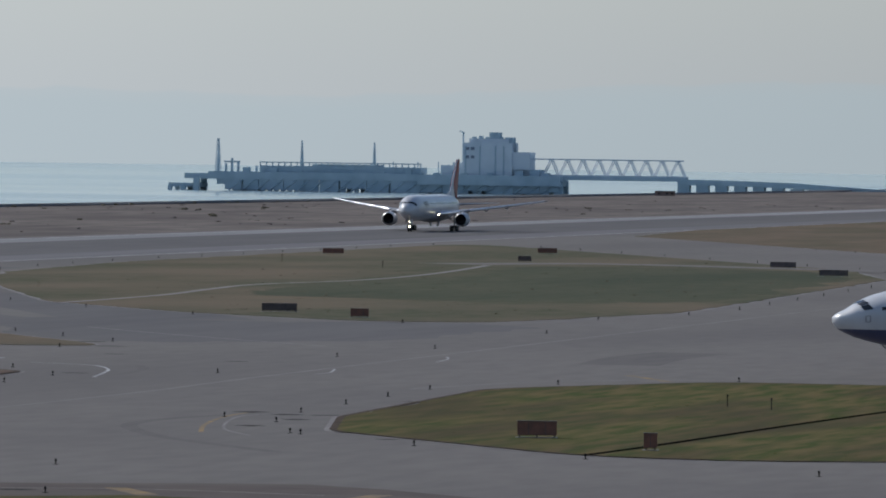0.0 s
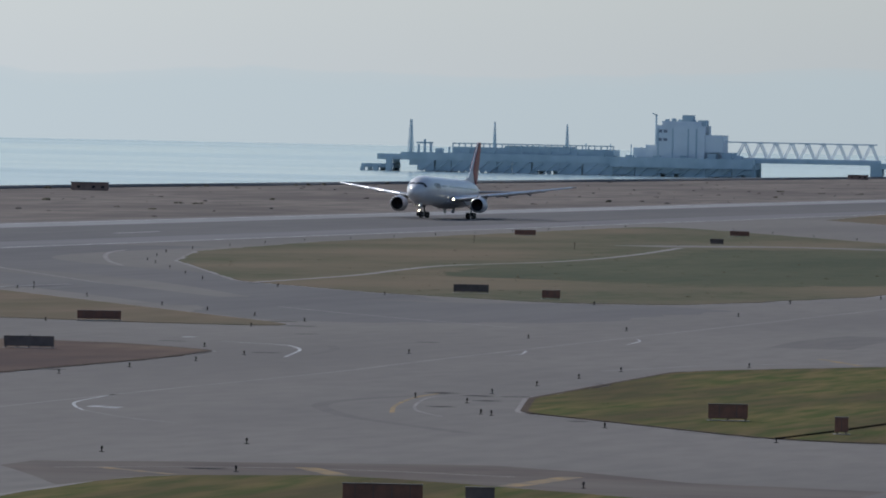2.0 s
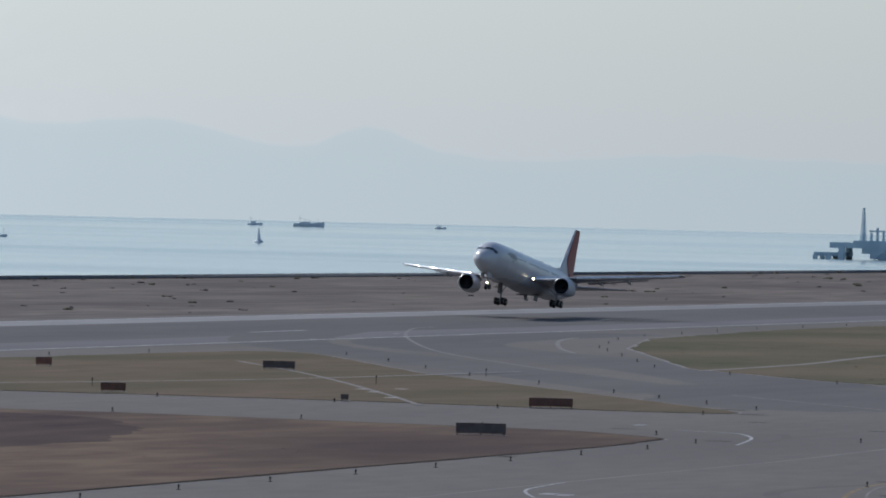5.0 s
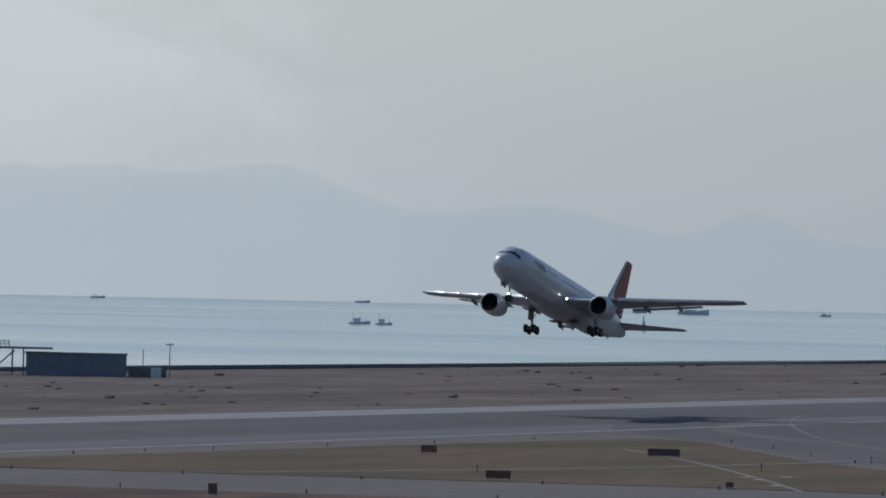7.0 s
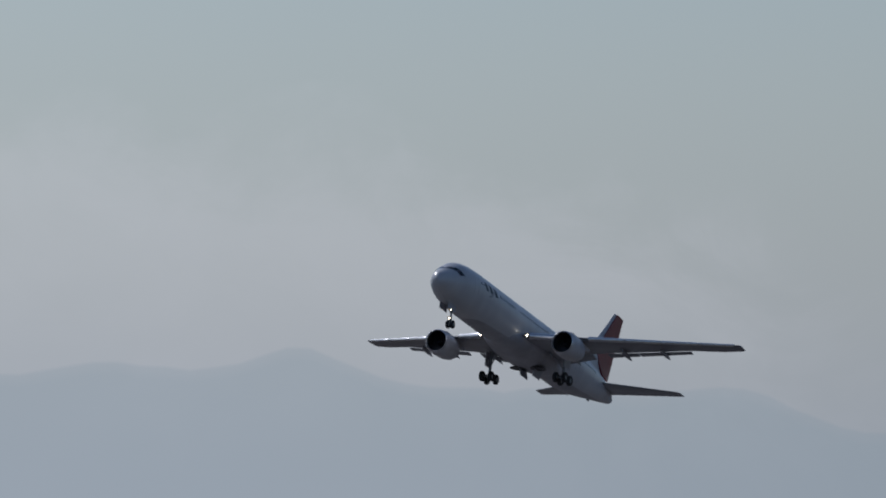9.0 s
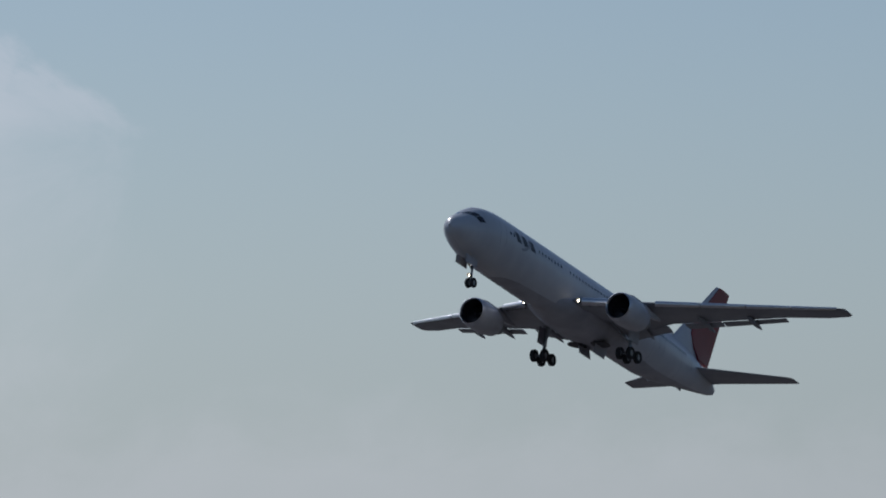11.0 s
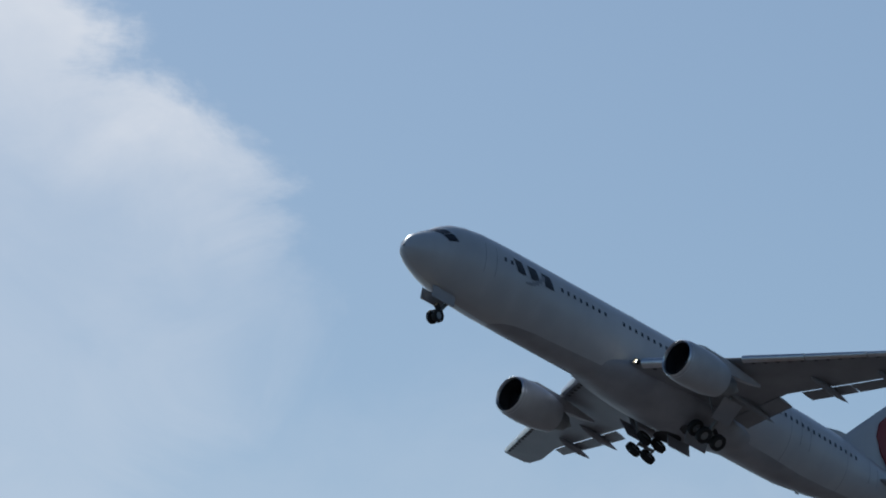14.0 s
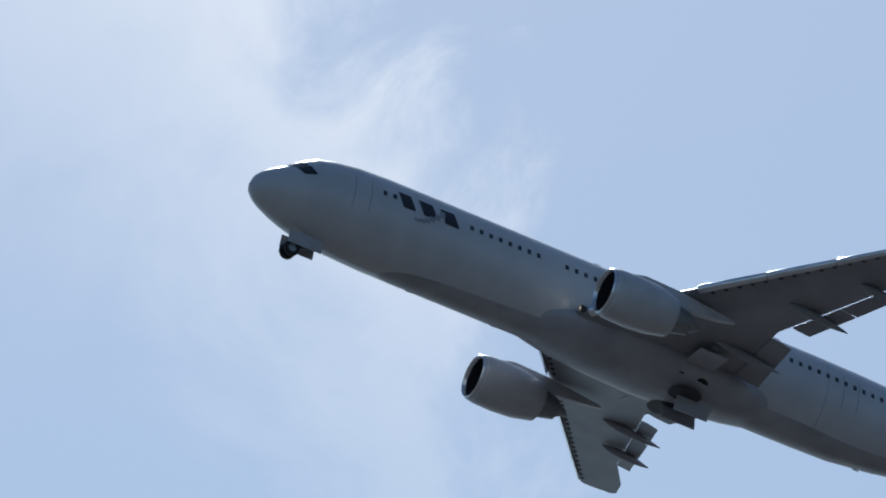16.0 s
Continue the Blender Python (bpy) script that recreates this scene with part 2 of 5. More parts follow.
HUT_RED = material("reddish brown block wall", (0.27, 0.18, 0.15), 0.85, second=(0.21, 0.145, 0.12), scale=0.9)
PALE_APRON = material("pale pinkish concrete", (0.34, 0.3, 0.29), 0.9, second=(0.27, 0.24, 0.235), scale=0.3, detail=8, spec=0.1)
BUSH = material("dull scrub leaves", (0.095, 0.088, 0.06), 0.9, second=(0.125, 0.108, 0.076), scale=1.5, spec=0.1)
# haze over the distant boats is put into these pale base colours
BOAT = material("weathered boat paint paled for haze", (0.7, 0.74, 0.77), 0.6, second=(0.6, 0.65, 0.69), scale=0.5)
BOAT_PALE = material("wheelhouse paint paled for haze", (0.74, 0.77, 0.79), 0.6, second=(0.66, 0.7, 0.72), scale=0.5)

SKIN = material("white aircraft paint", (0.6, 0.605, 0.625), 0.32, second=(0.54, 0.545, 0.57), scale=0.5, detail=6, coat=0.15,
                big=(0.47, 0.475, 0.5), big_scale=0.22, big_amount=0.35, stretch=(1, 1, 0.6))
BELLY = material("light grey belly paint", (0.42, 0.42, 0.45), 0.4, second=(0.36, 0.36, 0.39), scale=0.6, big=(0.28, 0.28, 0.31), big_scale=0.3, big_amount=0.5)
WING = material("grey wing paint", (0.3, 0.305, 0.33), 0.4, second=(0.25, 0.255, 0.28), scale=0.6, detail=6, big=(0.19, 0.19, 0.215), big_scale=0.25, big_amount=0.5)
BARE = material("polished aluminium leading edge", (0.8, 0.8, 0.82), 0.32, 1.0, second=(0.72, 0.72, 0.74), scale=2)
NACELLE = material("pale grey nacelle paint", (0.58, 0.58, 0.6), 0.38, second=(0.52, 0.52, 0.54), scale=0.8, big=(0.45, 0.45, 0.47), big_scale=0.4, big_amount=0.5)
DUCT = material("dark fan duct", (0.03, 0.03, 0.035), 0.5)
FAN = material("dark titanium fan", (0.06, 0.06, 0.07), 0.4, 0.7)
TYRE = material("black rubber tyre", (0.022, 0.022, 0.024), 0.8)
GLASS_DARK = material("dark cockpit glazing", (0.012, 0.014, 0.018), 0.08, coat=0.5)
RED = material("red tail paint", (0.26, 0.018, 0.028), 0.4, second=(0.22, 0.015, 0.024), scale=0.4)
GREYARC = material("grey arc paint", (0.33, 0.33, 0.36), 0.4)
LETTER = material("black marking paint", (0.02, 0.02, 0.028), 0.4)
NAVY = material("navy belly paint", (0.045, 0.055, 0.125), 0.35, second=(0.05, 0.06, 0.14), scale=0.5)
LAMP = glow("lit landing lamp", (1.0, 0.84, 0.58), 16.0)


# ---------------------------------------------------------------- mesh tools
def part(name, bm, mat, parent=None, label="", smooth=True, angle=38, at=None):
    me = bpy.data.meshes.new(name)
    bmesh.ops.recalc_face_normals(bm, faces=bm.faces[:])
    bm.to_mesh(me)
    bm.free()
    me.materials.append(mat)
    if smooth:
        me.polygons.foreach_set("use_smooth", [True] * len(me.polygons))
        me.set_sharp_from_angle(angle=radians(angle))
    ob = new(name, me)
    if parent is not None:
        ob.parent = parent
    if at is not None:
        ob.matrix_basis = at
    return tagged(ob, label)


def empty(name, label, category, group="", m=None):
    ob = new(name)
    ob.empty_display_size = 0.2
    if m is not None:
        ob.matrix_basis = m
    return tagged(ob, label, category, group)


def box(bm, x0, x1, y0, y1, z0, z1, m=None):
    vs = [bm.verts.new((x, y, z)) for x in (x0, x1) for y in (y0, y1) for z in (z0, z1)]
    if m is not None:
        for v in vs:
            v.co = m @ v.co
    for q in ((0, 1, 3, 2), (4, 6, 7, 5), (0, 4, 5, 1), (2, 3, 7, 6), (0, 2, 6, 4), (1, 5, 7, 3)):
        bm.faces.new([vs[i] for i in q])
    return bm


def rod(bm, a, b, r, r2=None, sides=6):
    a, b = Vector(a), Vector(b)
    q = (b - a).to_track_quat("Z", "Y")
    rings = []
    for p, rad in ((a, r), (b, r if r2 is None else r2)):
        rings.append([bm.verts.new(p + q @ Vector((math.cos(2 * math.pi * k / sides) * rad, math.sin(2 * math.pi * k / sides) * rad, 0))) for k in range(sides)])
    for k in range(sides):
        bm.faces.new((rings[0][k], rings[0][(k + 1) % sides], rings[1][(k + 1) % sides], rings[1][k]))
    bm.faces.new(rings[0][::-1])
    bm.faces.new(rings[1])
    return bm


def loft(rings, closed=True, caps=True, bm=None):
    bm = bm or bmesh.new()
    vr = [[bm.verts.new(p) for p in ring] for ring in rings]
    n = len(vr[0])
    for a, b in zip(vr, vr[1:]):
        for k in range(n if closed else n - 1):
            bm.faces.new((a[k], a[(k + 1) % n], b[(k + 1) % n], b[k]))
    if caps:
        bm.faces.new(vr[0][::-1])
        bm.faces.new(vr[-1])
    return bm


def lathe(profile, sides=28, axis="x", centre=(0, 0, 0), caps=True, bm=None):
    """profile: (distance along the axis, radius)."""
    c = Vector(centre)
    rings = []
    for s, r in profile:
        ring = []
        for k in range(sides):
            u, v = r * math.cos(2 * math.pi * k / sides), r * math.sin(2 * math.pi * k / sides)
            p = {"x": (s, u, v), "y": (u, s, v), "z": (u, v, s)}[axis]
            ring.append(c + Vector(p))
        rings.append(ring)
    return loft(rings, caps=caps, bm=bm)


def rounded(corners, steps=10):
    """A closed outline from corners (x, y, fillet radius)."""
    pts = []
    n = len(corners)
    for i, (x, y, r) in enumerate(corners):
        p = Vector((x, y))
        a = (Vector(corners[i - 1][:2]) - p)
        b = (Vector(corners[(i + 1) % n][:2]) - p)
        la, lb = a.length, b.length
        a.normalize(), b.normalize()
        half = a.angle(b) / 2
        cut = min(r / math.tan(half), la * 0.48, lb * 0.48)
        p0, p1 = p + a * cut, p + b * cut
        for k in range(steps + 1):
            q = k / steps
            pts.append((1 - q) ** 2 * p0 + 2 * q * (1 - q) * p + q * q * p1)
    return pts


def sheet(name, outline, z, mat, label, category="", depth=0.12, kind="structure", rough_edge=0.0):
    bm = bmesh.new()
    top, low = [], []
    if rough_edge:
        fine = []
        for p, q in zip(outline, outline[1:] + outline[:1]):
            k = max(1, int((q - p).length / 2.5))
            fine += [p.lerp(q, i / k) for i in range(k)]
        outline = fine
    for i, p in enumerate(outline):
        w = rough_edge * (noise.noise(Vector((p[0] * 0.09, p[1] * 0.3, z))) + 0.5 * noise.noise(Vector((p[0] * 0.35, p[1] * 1.1, z))))
        top.append(bm.verts.new((p[0] + w, p[1] + w, z)))
        low.append(bm.verts.new((p[0] + w, p[1] + w, z - depth)))
    f = bm.faces.new(top)
    for k in range(len(top)):
        bm.faces.new((top[k], low[k], low[(k + 1) % len(top)], top[(k + 1) % len(top)]))
    bmesh.ops.triangulate(bm, faces=[f])
    ob = part(name, bm, mat, smooth=False)
    return tagged(ob, label, category, kind=kind)


def ribbon(name, pts, width, z, mat, label, closed=False):
    """A painted or paved strip along a line of points."""
    bm = bmesh.new()
    rows = []
    pts = [Vector(p) for p in pts]
    for i, p in enumerate(pts):
        d = (pts[min(i + 1, len(pts) - 1)] - pts[max(i - 1, 0)]).normalized()
        nrm = Vector((-d.y, d.x)) * width / 2
        rows.append([bm.verts.new((*(p + nrm), z)), bm.verts.new((*(p - nrm), z))])
    for a, b in zip(rows, rows[1:]):
        bm.faces.new((a[0], a[1], b[1], b[0]))
    ob = part(name, bm, mat, smooth=False)
    return tagged(ob, label, "line", kind="structure")


# ---------------------------------------------------------------- ground, runway, sea
RX0, RX1 = -700.0, 4600.0
sheet("ground", [(RX0, -500), (RX1, -500), (RX1, 548), (RX0, 548)], -0.12, GRASS_DRY, "dry straw-coloured grass strip along the sea", "ground", depth=0.5)
sheet("pavement", [(RX0, -490), (RX1 - 10, -490), (RX1 - 10, 372), (RX0, 372)], 0.0, ASPHALT, "grey weathered asphalt of taxiways and shoulders", "pavement", depth=0.1)
sheet("runway", [(RX0, 299), (RX1 - 20, 299), (RX1 - 20, 352), (RX0, 352)], 0.004, RUNWAY, "dark rubber-marked asphalt runway beside the sea", "runway", depth=0.003)
sheet("runway_shoulder", [(RX0, 352.5), (RX1 - 20, 352.5), (RX1 - 20, 366), (RX0, 366)], 0.004, CONCRETE, "pale far shoulder of the runway", "shoulder", depth=0.003)

# grass islands between the taxiways
ISLANDS = [
    ("grass_island", [(905, 257, 14), (975, 274, 40), (1070, 283, 60), (1345, 288, 8), (1110, 178, 20), (1030, 160, 30), (800, 147, 60), (738, 156, 8), (736, 170, 10), (760, 194, 30), (800, 220, 50)], GRASS_MIXED, "faded green grass island between the exit taxiways"),
    ("grass_island", [(1500, 286, 10), (1640, 298, 40), (2500, 298, 20), (2300, 150, 30), (1180, 150, 20)], GRASS_FADED, "faded grass island beyond the second exit taxiway"),
    ("grass_island", [(450, 105, 12), (474, 110, 30), (535, 113, 22), (562, 100, 8), (560, 40, 12), (432, 40, 20), (417, 80, 16)], GRASS, "green grass island with a drainage slot across"),
    ("grass_island", [(622, 290, 16), (840, 281, 9), (740, 233, 60), (622, 163, 8), (630, 205, 60)], GRASS_FADED, "faded triangular grass island beside the runway"),
    ("grass_island", [(572, 284, 16), (573, 205, 60), (565, 165, 12), (553, 154, 8), (530, 152.5, 40), (250, 156, 20), (250, 284, 20)], GRASS_BROWN, "brown dead grass island with dark patches"),
    ("grass_island", [(345, 103, 4), (356, 102, 5), (362.3, 94, 5), (357, 86, 6), (345, 70, 8), (300, 70, 8), (300, 103, 8)], GRASS, "small green grass island by the near taxiway"),
]
for i, (nm, cs, mt, lb) in enumerate(ISLANDS):
    sheet(nm, rounded(cs), 0.05 + 0.0005 * i, mt, lb, "grass", depth=0.08, rough_edge=0.8)
    loop = rounded(cs)
    ribbon("pavement_edge", loop + loop[:2], 1.2, 0.0075 + 0.0003 * i, PALE_LINE, "pale worn edge of the pavement round the grass")


def sea():
    bm = bmesh.new()
    azs = [radians(a) for a in np.linspace(-60, 110, 171)]
    dists = [560, 900, 1500, 2200, 3000, 3500, 3700, 3900, 4100, 4300, 4500, 4700, 4880]
    rows = []
    for d in dists:
        row = []
        for a in azs:
            dep = 22 / d if d <= 3500 else 22 / 3500 + (0.00283 - 22 / 3500) * (d - 3500) / 1380
            x, y = d * math.sin(a), d * math.cos(a)
            row.append(bm.verts.new((x, y, 18 - d * dep)))
        rows.append(row)
    for a, b in zip(rows, rows[1:]):
        for k in range(len(azs) - 1):
            bm.faces.new((a[k], a[k + 1], b[k + 1], b[k]))
    m = bpy.data.materials.new("hazy blue sea")
    m.use_nodes = True
    n, l = m.node_tree.nodes, m.node_tree.links
    b = n["Principled BSDF"]
    b.inputs["Roughness"].default_value = 0.32
    b.inputs["IOR"].default_value = 1.33
    tc, mp = n.new("ShaderNodeTexCoord"), n.new("ShaderNodeMapping")
    mp.inputs["Rotation"].default_value = (0, 0, radians(-18))
    mp.inputs["Scale"].default_value = (0.0035, 0.0006, 1)
    l.new(tc.outputs["Object"], mp.inputs["Vector"])
    nz = n.new("ShaderNodeTexNoise")
    nz.inputs["Scale"].default_value, nz.inputs["Detail"].default_value = 1.0, 8.0
    l.new(mp.outputs[0], nz.inputs["Vector"])
    rp = n.new("ShaderNodeMapRange")
    rp.inputs["From Min"].default_value, rp.inputs["From Max"].default_value = 0.35, 0.65
    l.new(nz.outputs["Fac"], rp.inputs["Value"])
    mx = n.new("ShaderNodeMix")
    mx.data_type = "RGBA"
    mx.inputs["A"].default_value, mx.inputs["B"].default_value = (0.23, 0.31, 0.35, 1), (0.31, 0.39, 0.42, 1)
    l.new(rp.outputs[0], mx.inputs["Factor"])
    l.new(mx.outputs["Result"], b.inputs["Base Color"])
    rr = n.new("ShaderNodeMapRange")
    rr.inputs["To Min"].default_value, rr.inputs["To Max"].default_value = 0.2, 0.12
    l.new(rp.outputs[0], rr.inputs["Value"])
    l.new(rr.outputs[0], b.inputs["Roughness"])
    m2 = n.new("ShaderNodeMapping")
    m2.inputs["Rotation"].default_value = (0, 0, radians(-18))
    m2.inputs["Scale"].default_value = (0.2, 0.06, 1)
    l.new(tc.outputs["Object"], m2.inputs["Vector"])
    wv = n.new("ShaderNodeTexNoise")
    wv.inputs["Scale"].default_value, wv.inputs["Detail"].default_value = 1.0, 5.0
    l.new(m2.outputs[0], wv.inputs["Vector"])
    bp = n.new("ShaderNodeBump")
    bp.inputs["Strength"].default_value, bp.inputs["Distance"].default_value = 0.12, 0.8
    l.new(wv.outputs["Fac"], bp.inputs["Height"])
    l.new(bp.outputs[0], b.inputs["Normal"])
    ob = part("water", bm, m, smooth=True)
    tagged(ob, "calm hazy blue sea with pale streaks", "sea", kind="structure")


sea()
bm = bmesh.new()
prof = [(548.0, 0.0), (548.6, 0.65), (550.2, 0.7), (551.0, -0.2), (558.0, -4.4)]
seg = 60
loft([[Vector((RX0 + (RX1 - RX0) * i / seg, y + 0.5 * noise.noise(Vector((i * 0.7, y, 0))), z + (0.12 * noise.noise(Vector((i, y, 3))) if z > -3 else 0))) for y, z in prof] for i in range(seg + 1)], closed=False, caps=False, bm=bm)
tagged(part("seawall", bm, SEAWALL), "dark stone seawall along the shore", "seawall", kind="structure")


# azimuth, height in degrees and half width of the swells and summits across the bay
SUMMITS = [(58, 0.81, 5.0), (66, 0.46, 3.0), (61.1, 0.38, 0.75), (63.5, 0.17, 0.9), (64.95, 0.27, 0.5), (67.1, 0.08, 0.35), (68.4, 0.29, 0.75), (70.4, 0.22, 0.8),
           (72.1, 0.255, 0.4), (74.8, 0.08, 1.2), (80.6, 0.2, 3.0), (45, 0.3, 9.0)]


def skyline(az):
    h = 0.36 + sum(s * math.exp(-((az - c) / w) ** 2) for c, s, w in SUMMITS)
    return h + 0.035 * noise.noise(Vector((az * 1.6, 2.0, 9))) + 0.025 * noise.noise(Vector((az * 4.5, 2.0, 5))) + 0.012 * noise.noise(Vector((az * 11, 2.0, 7)))


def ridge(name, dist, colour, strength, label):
    """A far mountain skyline, its haze put in as a see-through glow, crest faded."""
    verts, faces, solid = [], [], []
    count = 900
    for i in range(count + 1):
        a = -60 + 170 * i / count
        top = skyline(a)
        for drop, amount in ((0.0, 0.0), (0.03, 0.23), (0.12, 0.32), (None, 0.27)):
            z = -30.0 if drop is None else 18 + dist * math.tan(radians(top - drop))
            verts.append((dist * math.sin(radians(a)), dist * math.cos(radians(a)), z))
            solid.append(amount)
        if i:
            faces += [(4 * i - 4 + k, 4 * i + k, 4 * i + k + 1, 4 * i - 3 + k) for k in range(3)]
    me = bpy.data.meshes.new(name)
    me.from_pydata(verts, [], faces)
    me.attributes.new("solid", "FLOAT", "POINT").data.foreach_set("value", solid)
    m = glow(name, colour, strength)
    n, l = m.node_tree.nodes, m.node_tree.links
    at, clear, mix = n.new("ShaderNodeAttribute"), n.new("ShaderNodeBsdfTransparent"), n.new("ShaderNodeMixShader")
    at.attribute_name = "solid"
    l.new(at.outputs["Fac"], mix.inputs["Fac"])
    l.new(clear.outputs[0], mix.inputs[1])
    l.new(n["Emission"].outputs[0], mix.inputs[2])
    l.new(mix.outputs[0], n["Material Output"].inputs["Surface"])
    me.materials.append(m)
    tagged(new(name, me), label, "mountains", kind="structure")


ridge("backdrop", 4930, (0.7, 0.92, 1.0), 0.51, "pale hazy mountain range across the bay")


# ---------------------------------------------------------------- airliners
REF = 28.6                            # station of the origin, metres behind the nose
ST = [0.22, 0.4, 0.75, 1.3, 2.0, 2.8, 3.6, 4.6, 6.0, 8.0, 12, 20, 30, 36, 39, 42, 45, 48, 50.5, 52.4, 53.4]
TOP = [-0.35, 0.2, 0.6, 0.98, 1.4, 2.0, 2.42, 2.68, 2.86, 2.94, 2.95, 2.95, 2.95, 2.95, 2.93, 2.86, 2.66, 2.25, 1.75, 1.25, 0.75]
BOT = [-0.5, -0.84, -1.16, -1.46, -1.75, -2.0, -2.2, -2.37, -2.54, -2.64, -2.65, -2.65, -2.65, -2.63, -2.58, -2.24, -1.74, -1.18, -0.74, -0.38, -0.08]
WID = [0.08, 0.55, 0.95, 1.3, 1.62, 1.92, 2.14, 2.32, 2.45, 2.51, 2.515, 2.515, 2.515, 2.5, 2.42, 2.2, 1.86, 1.42, 1.0, 0.62, 0.3]
MID = [-0.45, -0.42, -0.36, -0.3, -0.22, -0.12, -0.04, 0.02, 0.08, 0.12, 0.12, 0.12, 0.12, 0.12, 0.02, 0.1, 0.25, 0.42, 0.5, 0.5, 0.4]


# a lower, more pointed nose on a slightly rounder body
TOP_LOW = [-0.28, -0.12, 0.12, 0.38, 0.86, 1.3, 1.62, 1.9, 2.3, 2.62, 2.8, 2.8] + TOP[12:]
BOT_LOW = [-0.7, -0.95, -1.28, -1.56, -1.87, -2.1, -2.3, -2.52, -2.7, -2.8, -2.82, -2.82] + BOT[12:]
SHAPE = {"top": TOP, "bot": BOT}


def body_point(st, ang, off=0.0):
    """A point on the skin: station, angle from the left side upwards, metres outwards."""
    w, t, b, m = (float(np.interp(st, ST, v)) for v in (WID, SHAPE["top"], SHAPE["bot"], MID))
    c, s = math.cos(radians(ang)), math.sin(radians(ang))
    return Vector((REF - st, (w + off) * c, m + ((t - m) if s > 0 else (m - b)) * s + off * s))


def body_patch(bm, s0, s1, a0, a1, off=0.02, shear=0.0, ns=4, na=4):
    """A panel that lies on the skin; shear slants it along the body."""
    grid = [[bm.verts.new(body_point(s0 + (s1 - s0) * i / ns + shear * (j / na - 0.5), a0 + (a1 - a0) * j / na, off)) for j in range(na + 1)] for i in range(ns + 1)]
    for i in range(ns):
        for j in range(na):
            bm.faces.new((grid[i][j], grid[i + 1][j], grid[i + 1][j + 1], grid[i][j + 1]))
    return bm


def foil(le, chord, y, z, thick, twist=0.0, up=False):
    """A wing section; le is the station of the leading edge."""
    ring = []
    for q, h in ((0, 0), (0.015, 0.28), (0.06, 0.52), (0.16, 0.8), (0.34, 1.0), (0.6, 0.72), (0.85, 0.28), (1, 0.03), (1, -0.03), (0.85, -0.12), (0.6, -0.4), (0.34, -0.62), (0.16, -0.58), (0.06, -0.42), (0.015, -0.24)):
        dz = h * thick * chord * 0.5 - q * chord * math.sin(radians(twist))
        ring.append(Vector((REF - le - q * chord, y + dz, z)) if up else Vector((REF - le - q * chord, y, z + dz)))
    return ring


def wing_line(y):
    """Leading edge, trailing edge and height of the wing at a span position."""
    a = abs(y)
    le = 20.4 + (a - 2.5) * 0.648
    te = np.interp(a, [0, 2.5, 7.9, 23.78], [31.6, 31.6, 31.2, 36.6])
    q = max(0.0, a - 2.5) / 21.3
    return le, float(te), -1.22 + 2.9 * q + 0.17 * q * q


def wheel(name, r, w, parent, at, label=""):
    prof = [(-w / 2, r * 0.55), (-w / 2, r * 0.9), (-w * 0.36, r), (w * 0.36, r), (w / 2, r * 0.9), (w / 2, r * 0.55), (w * 0.3, r * 0.5), (-w * 0.3, r * 0.5)]
    wh = part(name, lathe(prof, 20, "y"), TYRE, parent, label, at=at)
    part("rim", lathe([(-w * 0.34, r * 0.15), (-w * 0.34, r * 0.52), (w * 0.34, r * 0.52), (w * 0.34, r * 0.15)], 14, "y"), STEEL, wh)
    return wh


def beam_lamp(name, r, depth, parent, m, label):
    """A lit lamp sunk in a short dark tube that opens forwards."""
    ob = part(name, lathe([(0.0, r), (0.04, r * 0.9), (0.06, 0.02)], 14, "x"), LAMP, parent, label, at=m)
    part("housing", lathe([(depth, r * 1.05), (depth, r * 1.2), (-0.08, r * 1.2), (-0.08, 0.02)], 14, "x", caps=False), DUCT, ob)
    return ob


